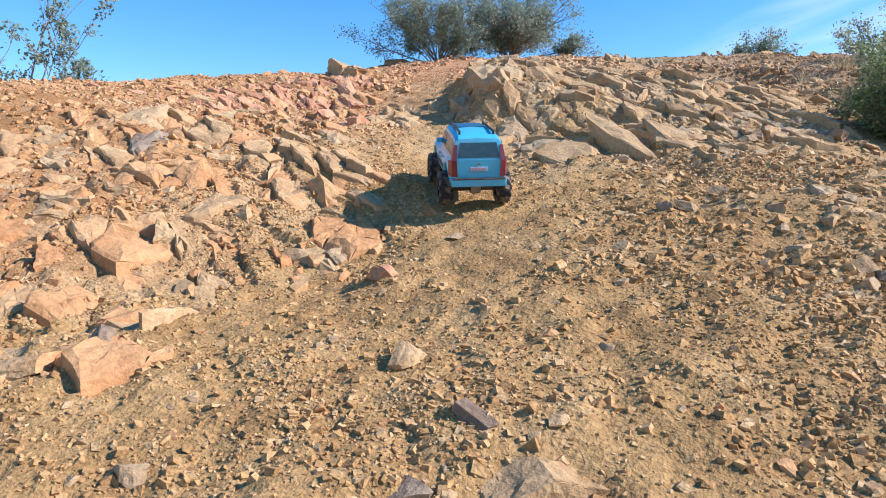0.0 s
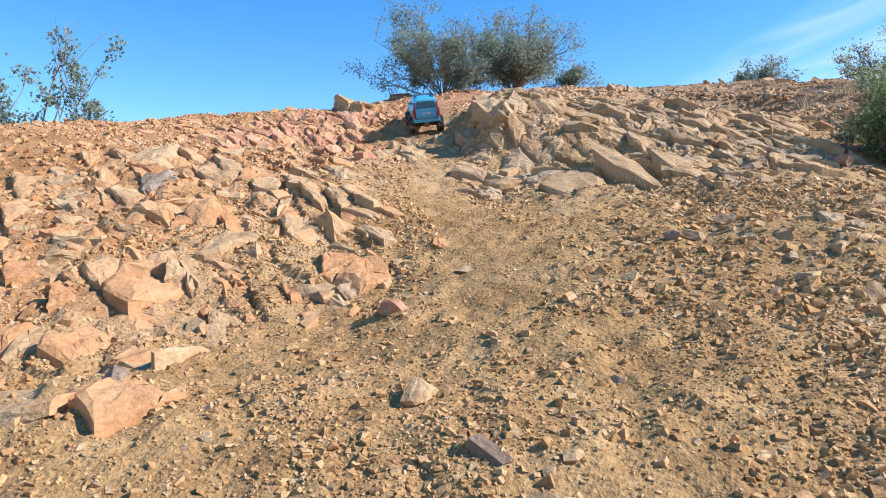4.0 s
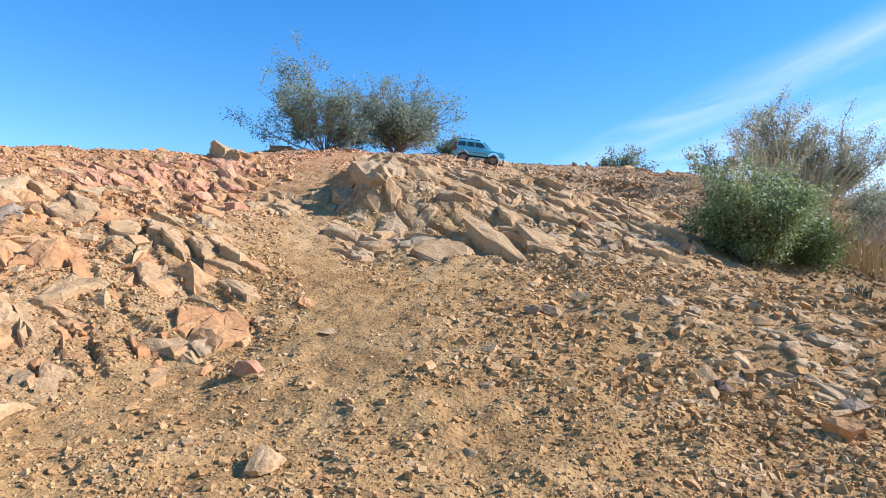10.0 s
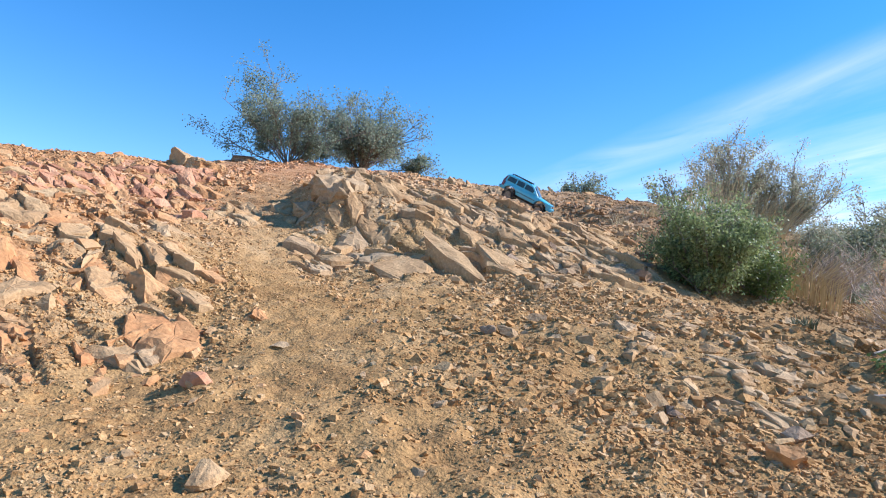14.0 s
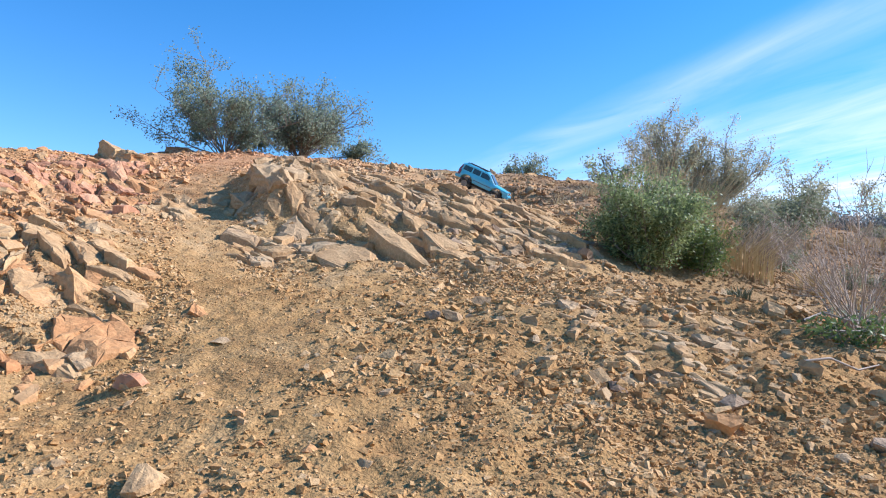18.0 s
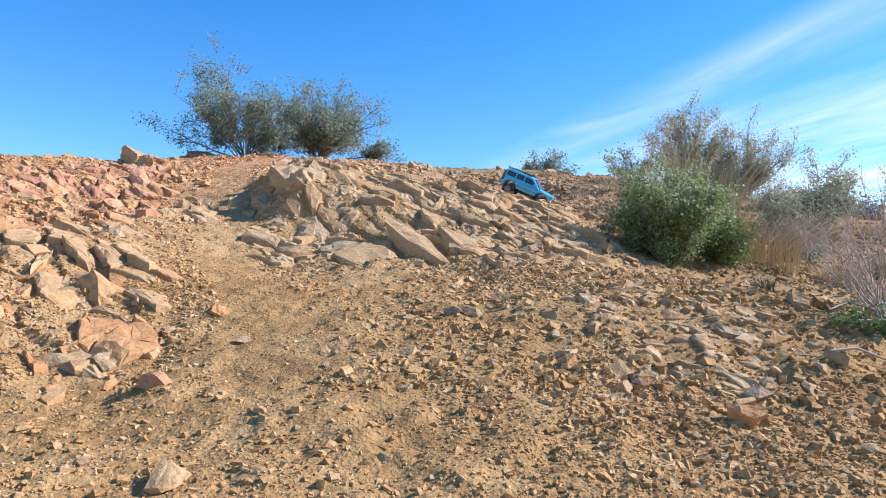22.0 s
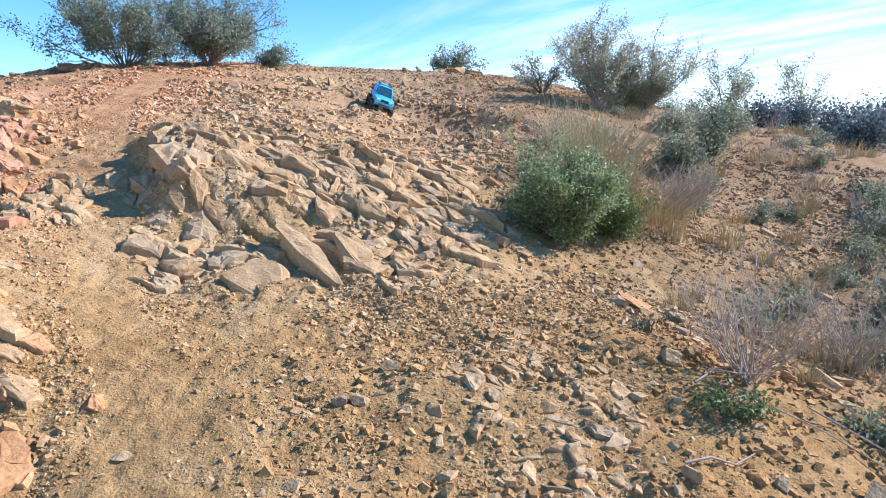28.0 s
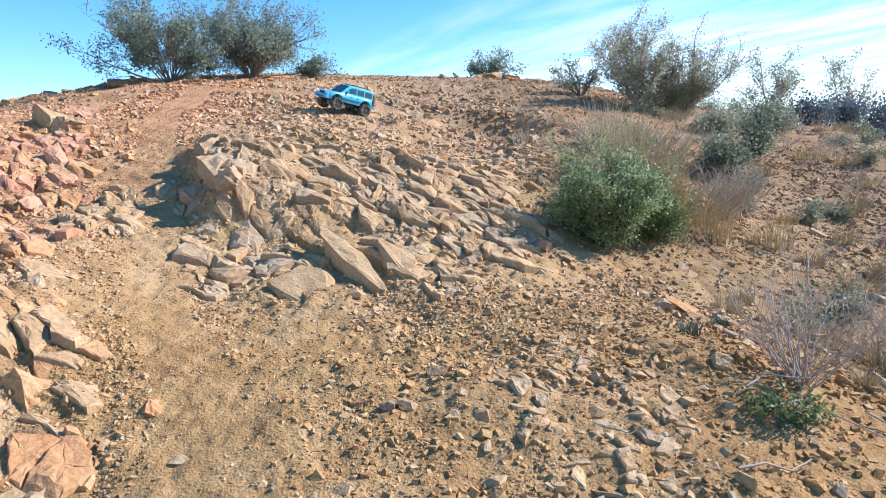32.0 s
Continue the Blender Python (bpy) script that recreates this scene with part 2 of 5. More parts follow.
def simple(name, colour, rough=0.5, metal=0.0, coat=0.0, alpha_glass=0.0, grime=0.12):
    """Paint, plastic, rubber or metal with a thin uneven film of dust."""
    m, nt, bsdf = node_material(name)
    tex = nt.nodes.new("ShaderNodeTexNoise")
    tex.inputs["Scale"].default_value, tex.inputs["Detail"].default_value = 35, 6
    co = nt.nodes.new("ShaderNodeTexCoord")
    nt.links.new(co.outputs["Object"], tex.inputs["Vector"])
    rng = nt.nodes.new("ShaderNodeMapRange")
    rng.inputs[1].default_value, rng.inputs[2].default_value, rng.inputs[4].default_value = 0.45, 0.75, grime * 2
    nt.links.new(tex.outputs["Fac"], rng.inputs[0])
    mix = nt.nodes.new("ShaderNodeMix")
    mix.data_type = "RGBA"
    mix.inputs[6].default_value, mix.inputs[7].default_value = (*colour, 1), (0.42, 0.32, 0.2, 1)
    nt.links.new(rng.outputs[0], mix.inputs[0])
    nt.links.new(mix.outputs[2], bsdf.inputs["Base Color"])
    bsdf.inputs["Roughness"].default_value, bsdf.inputs["Metallic"].default_value = rough, metal
    bsdf.inputs["Coat Weight"].default_value = coat
    bsdf.inputs["Transmission Weight"].default_value = alpha_glass
    return m


m_paint = simple("sky_blue_paint", (0.065, 0.43, 0.60), 0.34, coat=0.5, grime=0.06)
m_black = simple("black_plastic", (0.018, 0.018, 0.02), 0.55)
m_rubber = simple("tyre_rubber", (0.02, 0.02, 0.02), 0.85, grime=0.35)
m_rim = simple("silver_rim", (0.20, 0.20, 0.21), 0.4, 0.7, grime=0.2)
m_glass = simple("tinted_window", (0.02, 0.065, 0.095), 0.1, grime=0.04)
m_glass.node_tree.nodes["Principled BSDF"].inputs["Specular IOR Level"].default_value = 0.22
m_tail = simple("red_lens", (0.16, 0.02, 0.03), 0.25, grime=0.03)
m_lamp = simple("clear_lens", (0.75, 0.78, 0.8), 0.12, grime=0.05)
m_plate = simple("plate_white", (0.40, 0.42, 0.50), 0.5)
m_bars = simple("plate_bars", (0.42, 0.24, 0.28), 0.5)
m_steel = simple("axle_steel", (0.22, 0.22, 0.23), 0.45, 0.8)


# ---- mesh helpers ----
def quick_mesh(name, verts, faces, smooth=False):
    """A mesh from arrays; every face has the same number of corners."""
    verts, faces = np.asarray(verts, np.float32), np.asarray(faces, np.int32)
    n, k = faces.shape
    me = bpy.data.meshes.new(name)
    me.vertices.add(len(verts))
    me.vertices.foreach_set("co", verts.ravel())
    me.loops.add(n * k)
    me.loops.foreach_set("vertex_index", faces.ravel())
    me.polygons.add(n)
    me.polygons.foreach_set("loop_start", np.arange(0, n * k, k, dtype=np.int32))
    me.polygons.foreach_set("use_smooth", np.full(n, smooth))
    me.update(calc_edges=True)
    return me


def piece(name, mesh, material, parent=None, at=(0, 0, 0), turn=(0, 0, 0), size=(1, 1, 1), label=""):
    if not mesh.materials:
        mesh.materials.append(material)
    ob = new(name, mesh)
    ob.parent = parent
    base = Vector(parent.location) if parent else Vector((0, 0, 0))
    ob.location, ob.rotation_euler, ob.scale = Vector(at) - base, turn, size
    if mesh.materials[0] != material:
        ob.material_slots[0].link = "OBJECT"
        ob.material_slots[0].material = material
    if label:
        tagged(ob, label)
    return ob


# ---- the slope ----
def soft_step(v, lo, hi):
    v = np.clip((np.asarray(v, float) - lo) / (hi - lo), 0, 1)
    return v * v * (3 - 2 * v)


def soft_plus(v, s):
    return s * np.log1p(np.exp(np.clip(v / s, -40, 40)))


def lattice(ix, iy, seed):
    h = (ix.astype(np.int64) * 374761393 + iy.astype(np.int64) * 668265263 + seed * 974634777) & 0xFFFFFFFF
    h = ((h ^ (h >> 13)) * 1274126177) & 0xFFFFFFFF
    h = ((h ^ (h >> 16)) * 2246822519) & 0xFFFFFFFF
    return ((h ^ (h >> 15)) & 0xFFFFFF) / float(0x1000000)


def bumps(x, y, cell, seed):
    """Smooth value noise about 0, one bump a cell."""
    u, v = x / cell, y / cell
    iu, iv = np.floor(u), np.floor(v)
    fu, fv = u - iu, v - iv
    fu, fv = fu * fu * (3 - 2 * fu), fv * fv * (3 - 2 * fv)
    a, b = lattice(iu, iv, seed), lattice(iu + 1, iv, seed)
    c, d = lattice(iu, iv + 1, seed), lattice(iu + 1, iv + 1, seed)
    return (a + (b - a) * fu) * (1 - fv) + (c + (d - c) * fu) * fv - 0.5


def shards(x, y, cell, seed, lean=(0.0, 0.0)):
    """Broken bedrock: tilted flat faces with cracks between them, in units of one cell."""
    u, v = x / cell, y / cell
    iu, iv = np.floor(u), np.floor(v)
    best, second = np.full(np.shape(u), 9.0), np.full(np.shape(u), 9.0)
    face = np.zeros(np.shape(u))
    for du in (-1, 0, 1):
        for dv in (-1, 0, 1):
            cu_, cv_ = iu + du, iv + dv
            ox, oy = u - cu_ - lattice(cu_, cv_, seed), v - cv_ - lattice(cu_, cv_, seed + 1)
            far = np.hypot(ox, oy)
            tilt = (lattice(cu_, cv_, seed + 2) - 0.5 + lean[0]) * ox + (lattice(cu_, cv_, seed + 3) - 0.5 + lean[1]) * oy
            value = 0.55 * (lattice(cu_, cv_, seed + 4) - 0.5) + 0.9 * tilt
            near = far < best
            second = np.where(near, best, np.minimum(second, far))
            face = np.where(near, value, face)
            best = np.where(near, far, best)
    return face - 0.1 * (1 - soft_step(second - best, 0.0, 0.16))


MOUNDS = [(-4, 3, 1.2, 0.511), (2.5, 5.2, 1.1, -0.361), (4.5, 9, 1.8, -0.13), (0.7, 4.8, 0.9, 0.241), (1.8, 9.5, 1.5, 0.098),
          (2.0, 3.2, 0.8, -0.181), (1, 3.6, 0.7, -0.129), (-2.0, 3.6, 0.5, -0.147), (1.1, 2.2, 0.6, 0.111), (0.2, 5.2, 0.6, -0.1),
          (-0.9, 2.9, 0.45, -0.129), (-0.3, 5.5, 0.8, -0.066), (-1.0, 1.6, 0.4, -0.104), (-3, 7.3, 1.2, 0.034), (-0.5, 3.7, 0.5, 0.064),
          (-1.3, 2.2, 0.5, 0.055), (-1.2, 4.3, 0.6, 0.045), (0.25, 6.0, 0.25, -0.106), (0.8, 10, 1.6, -0.016), (-0.2, 2.5, 0.5, -0.039),
          (-2.6, 4.9, 0.7, 0.024), (-0.17, 6.1, 0.25, -0.059), (0.5, 1.3, 0.5, 0.022), (-1.3, 3.6, 0.4, 0.023)]
TRACK = [(-0.45, 1.5), (-0.72, 2.15), (-1.0, 2.53), (-1.31, 3.31), (-1.5, 3.68), (-2.06, 5.31), (-2.08, 5.82), (-2.25, 6.73), (-2.05, 6.69), (-1.64, 6.6), (-0.92, 6.65), (-0.61, 6.5), (-0.5, 6.32), (-0.33, 6.25), (-0.1, 6.07), (0.03, 6.09), (0.13, 6.05), (0.25, 6.0), (0.14, 5.96), (-0.01, 6.12), (-0.09, 6.13), (-0.17, 6.2), (-0.18, 6.26), (-0.31, 6.1), (-0.45, 6.04), (-0.63, 5.97), (-0.78, 5.89)]


def from_track(x, y):
    far = np.full(np.shape(x), 99.0)
    for (ax, ay), (bx, by) in zip(TRACK, TRACK[1:]):
        s = np.clip(((x - ax) * (bx - ax) + (y - ay) * (by - ay)) / ((bx - ax) ** 2 + (by - ay) ** 2), 0, 1)
        far = np.minimum(far, np.hypot(x - ax - s * (bx - ax), y - ay - s * (by - ay)))
    return far


def hill(x, y):
    """The even shape of the slope."""
    z = -0.093 + -0.067 * x + 0.29 * y + -0.105 * soft_plus(y - 6.8, 0.5) + -0.192 * soft_plus(y - 10, 0.8)
    z = z + -0.06 * soft_plus(x - 0.7, 0.3) + -0.042 * soft_plus(x - 3, 0.8) + -0.201 * soft_plus(-x - 3, 0.6) + -0.06 * soft_plus(-y, 0.5)
    for a, b, s, h in MOUNDS:
        z = z + h * np.exp(-((x - a) ** 2 + (y - b) ** 2) / (2 * s * s))
    r = np.hypot(x - 0.5, y - 5)
    valley = np.maximum(0.9 - 0.10 * (r - 9), -9.0)
    return z + (valley - z) * soft_step(r, 9, 24)


def bank_line(y):
    return np.interp(y, [0, 1.2, 1.6, 1.95, 2.58, 3.4, 4.8, 6, 9], [-0.9, -1.0, -0.92, -0.86, -1.42, -1.7, -2.3, -2.9, -4])


def rocky(x, y):
    """How much bedrock shows, 0 to 1."""
    ledge = np.exp(-(((x + 0.45) / 0.62) ** 4 + ((y - 3.5) / 0.85) ** 4))
    bank = soft_step(bank_line(y) - x, 0.0, 0.3) * (1 - soft_step(y, 4.6, 6)) * soft_step(y, 0.5, 1.1) * (1 - soft_step(-x, 2.1, 3.0) * 0.85)
    knoll = np.exp(-(((x - 0.52) / 0.32) ** 4 + ((y - 1.95) / 0.42) ** 4)) * 0.4
    return np.clip(ledge + bank + knoll, 0, 1) * soft_step(from_track(x, y), 0.1, 0.28)


def ground_z(x, y):
    x, y = np.asarray(x, float), np.asarray(y, float)
    z = hill(x, y)
    clear = 0.25 + 0.75 * soft_step(from_track(x, y), 0.08, 0.3)
    near = 1 - soft_step(np.hypot(x, y - 3), 9, 20)
    z = z + near * clear * (0.05 * bumps(x, y, 0.5, 3) + 0.03 * bumps(x, y, 0.21, 4) + 0.02 * bumps(x, y, 0.09, 5))
    z = z + near * (0.012 * bumps(x, y, 0.045, 6) + 0.009 * bumps(x, y, 0.024, 7))
    z = z + (1 - near) * 1.2 * bumps(x, y, 60, 8)
    rock = rocky(x, y)
    # joints run down the slope; the faces between them dip towards the sun and break off on the other side
    u, v = (x * 0.75 - y * 0.66) * 0.62, x * 0.66 + y * 0.75
    bedrock = 0.07 * shards(u, v, 0.24, 21, (-0.1, -0.3)) + 0.045 * shards(u, v, 0.1, 31, (-0.1, -0.35)) + 0.016 * shards(x, y, 0.045, 36, (-0.2, -0.1))
    z = z + rock * (0.5 * bedrock + 0.05 * shards(u, v, 0.42, 23, (0.0, -0.15)))
    # the steep shaded face of the ledge above the gully
    run = soft_step(y, 3.18, 3.5) * (1 - soft_step(y, 3.95, 4.5))
    edge = -1.06 - 0.5 * (y - 3.6) + 0.12 * bumps(y, y * 0, 0.22, 9)
    face = np.interp(x - edge, [-0.65, -0.36, -0.2, 0.02, 0.25, 0.8], [0, -0.03, -0.05, 0.17, 0.11, 0])
    z = z + run * face
    # hollows behind the rim, below the shelf and on the left shoulder
    for a, b, s, h in ((0.2, 7.5, 0.7, -0.15), (0.3, 5.2, 0.36, -0.15), (0.25, 4.6, 0.35, -0.08), (-3.4, 3.35, 0.55, -0.14)):
        z = z + h * np.exp(-((x - a) ** 2 + (y - b) ** 2) / (2 * s * s))
    # the tilted rock shelf that the car climbs down and turns on
    shelf = soft_step(x, -0.5, -0.28) * (1 - soft_step(x, 0.4, 1.0)) * soft_step(y, 5.3, 5.75) * (1 - soft_step(y, 6.35, 6.6))
    tilted = 1.555 - 0.41 * (x + 0.1) + 0.16 * (y - 6.065) + 0.02 * bumps(x, y, 0.09, 5)
    return z + shelf * (tilted - z) - 0.05 * np.exp(-((x + 0.25) ** 2 + (y - 6.2) ** 2) / 0.1)


def spaced(lo, hi, step, far, growth, fine):
    """Coordinates from -far to far: even steps from lo to hi, finer ones over the ledge, growing steps beyond."""
    inner = np.r_[np.arange(lo, fine[0], step), np.arange(fine[0], fine[1], step * 0.62), np.arange(fine[1], hi, step)]
    out, s, v = [], step, hi
    while v < far:
        out.append(v)
        s *= growth
        v += s
    back, s, v = [], step, lo
    while v > -far:
        s *= growth
        v -= s
        back.append(v)
    return np.r_[back[::-1], inner, out]


gx = spaced(-2.5, 1.5, 0.0125, 3000, 1.055, (-1.45, 0.45))
gy = spaced(0.45, 4.6, 0.0125, 3000, 1.045, (2.6, 4.3))
GX, GY = np.meshgrid(gx, gy)
GZ = ground_z(GX, GY)
nx, ny = len(gx), len(gy)
corner = (np.arange(ny - 1)[:, None] * nx + np.arange(nx - 1)[None]).ravel()
ground = new("ground", quick_mesh("ground", np.stack([GX, GY, GZ], -1).reshape(-1, 3), np.stack([corner, corner + 1, corner + nx + 1, corner + nx], 1), True))
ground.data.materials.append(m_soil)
bare_rock = rocky(GX, GY) * soft_step(bumps(GX, GY, 0.12, 71) + bumps(GX, GY, 0.3, 72), -0.35, 0.1)
ground.data.attributes.new("bedrock", "FLOAT", "POINT").data.foreach_set("value", bare_rock.ravel().astype(np.float32))
ground.data.polygons.foreach_set("use_smooth", (rocky(GX, GY).ravel()[corner] < 0.4))
tagged(ground, "ochre desert hillside of dry soil and broken bedrock", "ground", kind="structure")

# far hills beyond the valley; blue distance haze is put into their base colour
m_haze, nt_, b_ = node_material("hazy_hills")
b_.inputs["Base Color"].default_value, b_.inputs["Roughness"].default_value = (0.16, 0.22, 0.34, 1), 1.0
ang = np.radians(np.linspace(-60, 150, 420))
rise = 70 + 130 * np.abs(bumps(ang * 30, ang * 0 + 2, 2.6, 41)) + 90 * (bumps(ang * 30, ang * 0 + 9, 7.0, 42) + 0.2) + 20 * bumps(ang * 30, ang * 0, 0.5, 43)
ring = []
for radius, k in ((2700, 0.0), (2800, 0.55), (2950, 1.0), (3100, 0.0)):
    ring.append(np.stack([radius * np.sin(ang), radius * np.cos(ang), -20 + k * np.maximum(rise, 10)], -1))
n_ = len(ang)
c_ = (np.arange(3)[:, None] * n_ + np.arange(n_ - 1)[None]).ravel()
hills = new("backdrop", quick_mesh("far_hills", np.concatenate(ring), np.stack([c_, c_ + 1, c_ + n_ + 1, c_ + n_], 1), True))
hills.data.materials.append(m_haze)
tagged(hills, "hazy blue desert mountains far beyond the valley", "mountains", kind="structure")


# ---- stones and ledges ----
def cut_stone(seed, planes, cuts=0, rough=0.0, beds=0.0, upright=1.0, broken=0.0):
    """An angular stone about 1 m across: a block cut by random planes, then broken up finer where it is large."""
    rng = np.random.default_rng(seed)
    bm = bmesh.new()
    bmesh.ops.create_cube(bm, size=1)
    for i in range(planes):
        n = Vector(rng.normal(size=3) * (1, 1, upright)).normalized()
        d = rng.uniform(0.3, 0.47) if i else 0.26
        bmesh.ops.bisect_plane(bm, geom=bm.verts[:] + bm.edges[:] + bm.faces[:], plane_co=n * d, plane_no=n, clear_outer=True)
        bmesh.ops.holes_fill(bm, edges=[e for e in bm.edges if e.is_boundary], sides=0)
    bmesh.ops.remove_doubles(bm, verts=bm.verts, dist=0.02)
    bmesh.ops.triangulate(bm, faces=bm.faces)
    if cuts:
        bmesh.ops.subdivide_edges(bm, edges=bm.edges[:], cuts=cuts, use_grid_fill=True)
        bmesh.ops.triangulate(bm, faces=bm.faces)
    bmesh.ops.recalc_face_normals(bm, faces=bm.faces)
    bm.normal_update()
    p = np.array([v.co[:] for v in bm.verts])
    n = np.array([v.normal[:] for v in bm.verts])
    f = np.array([[v.index for v in q.verts] for q in bm.faces])
    bm.free()
    if rough:
        off = Vector(rng.uniform(0, 50, 3))
        wob = np.array([noise.fractal(Vector(q) * 3.5 + off, 0.8, 2.1, 5) for q in p])
        p = p + n * (wob * rough)[:, None]
        if broken:      # steps where splinters have come off along the joints
            turn_ = Euler(rng.uniform(-0.5, 0.5, 3)).to_matrix()
            step = np.array([noise.cell(turn_ @ Vector(q * (3.1, 4.3, 5.2)) + off) + 0.6 * noise.cell(turn_ @ Vector(q * (6.3, 8.7, 11.0)) + off) for q in p])
            p = p + n * (step * broken)[:, None]
        if beds:
            axis = np.array([0.15, 0.2, 1.0])
            lay = (p @ axis) * beds + 0.3 * wob
            groove = np.abs(lay - np.round(lay))
            p = p - n * (0.03 * (1 - soft_step(groove, 0.0, 0.14)))[:, None]
    return p, f


def chip(seed):
    """A small blunt chip of six faces."""
    rng = np.random.default_rng(seed)
    v = np.array([(x, y, z) for x in (-0.5, 0.5) for y in (-0.5, 0.5) for z in (-0.5, 0.5)]) + rng.uniform(-0.19, 0.19, (8, 3))
    v *= (0.62 / np.linalg.norm(v, axis=1))[:, None] ** 0.45
    quads = [(0, 1, 3, 2), (4, 6, 7, 5), (0, 4, 5, 1), (2, 3, 7, 6), (0, 2, 6, 4), (1, 5, 7, 3)]
    return v, np.array([t for a, b, c, d in quads for t in ((a, b, c), (a, c, d))])


PEBBLES = [chip(100 + i) for i in range(24)]
SMALL = [quick_mesh("stone", *cut_stone(200 + i, 7)) for i in range(16)]
MEDIUM = [quick_mesh("rock", *cut_stone(300 + i, 10, 2, 0.04, 2.2 if i % 3 == 0 else 0)) for i in range(18)]
LARGE = [quick_mesh("boulder", *cut_stone(400 + i, 11, 5, 0.06, 2.6 if i % 4 == 0 else 0)) for i in range(12)]
BLOCKS = [quick_mesh("block", *cut_stone(600 + i, 10, 4, 0.05, 0.0, 1.0, 0.03)) for i in range(14)]
PLATES = [quick_mesh("plate", *cut_stone(700 + i, 8, 4, 0.035, 0.0, 0.35, 0.022)) for i in range(14)]
rnd = random.Random(11)


def set_rock(parent, x, y, size, turn=None, sink=0.3, material=m_tan, name="rock", meshes=None, lift=0.0, label=""):
    """A stone bedded in the slope: its flat side follows the ground, turned by the given degrees."""
    biggest = max(size)
    meshes = meshes or (LARGE if biggest > 0.19 else MEDIUM if biggest > 0.075 else SMALL)
    mesh = meshes[rnd.randrange(len(meshes))]
    turn = turn or (rnd.uniform(-16, 16), rnd.uniform(-16, 16), rnd.uniform(0, 360))
    gx_ = float(hill(x + 0.1, y) - hill(x - 0.1, y)) * 5
    gy_ = float(hill(x, y + 0.1) - hill(x, y - 0.1)) * 5
    lay = Vector((0, 0, 1)).rotation_difference(Vector((-gx_, -gy_, 1)).normalized()).to_matrix()
    bed = lay @ Euler((radians(turn[0]), radians(turn[1]), 0)).to_matrix() @ Matrix.Rotation(radians(turn[2]), 3, "Z")
    z = float(ground_z(x, y)) + size[2] * (0.3 - sink) + lift
    return piece(name, mesh, material, parent, (x, y, z), bed.to_euler(), size, label)


def anchor(name, label, category, x, y, group=""):
    ob = new(name)
    ob.location = (x, y, float(ground_z(x, y)))
    return tagged(ob, label, category, group)


def scatter(parent, count, inside, box, lo, hi, mats, gap=0.14, sink=0.36, tilt=24, power=2.2, strike=None, meshes=None, dip=3):
    """Broken rocks over a stretch of the plan, larger ones rarer."""
    made = 0
    for _ in range(count * 30):
        if made == count:
            break
        x, y = rnd.uniform(*box[0]), rnd.uniform(*box[1])
        if not inside(x, y) or float(from_track(x, y)) < gap:
            continue
        s = lo + (hi - lo) * rnd.random() ** power
        if float(from_track(x, y)) < gap + s * 0.5:
            continue
        size = (s * rnd.uniform(0.8, 1.25), s * rnd.uniform(0.6, 1.0), s * rnd.uniform(0.45, 0.8))
        set_rock(parent, x, y, size, (rnd.gauss(0, tilt * 0.6), rnd.gauss(dip, tilt * 0.6), rnd.uniform(0, 360) if strike is None else rnd.gauss(strike, 22) + 180 * rnd.randrange(2)), sink, rnd.choice(mats), meshes=meshes if s > 0.07 else None)
        made += 1


def halved(poly, c, n):
    """The part of a convex outline on the near side of the line through c with normal n."""
    out = []
    for i in range(len(poly)):
        p, q = poly[i], poly[(i + 1) % len(poly)]
        dp, dq = float(np.dot(p - c, n)), float(np.dot(q - c, n))
        if dp <= 0:
            out.append(p)
        if dp * dq < 0:
            out.append(p + (q - p) * (dp / (dp - dq)))
    return out


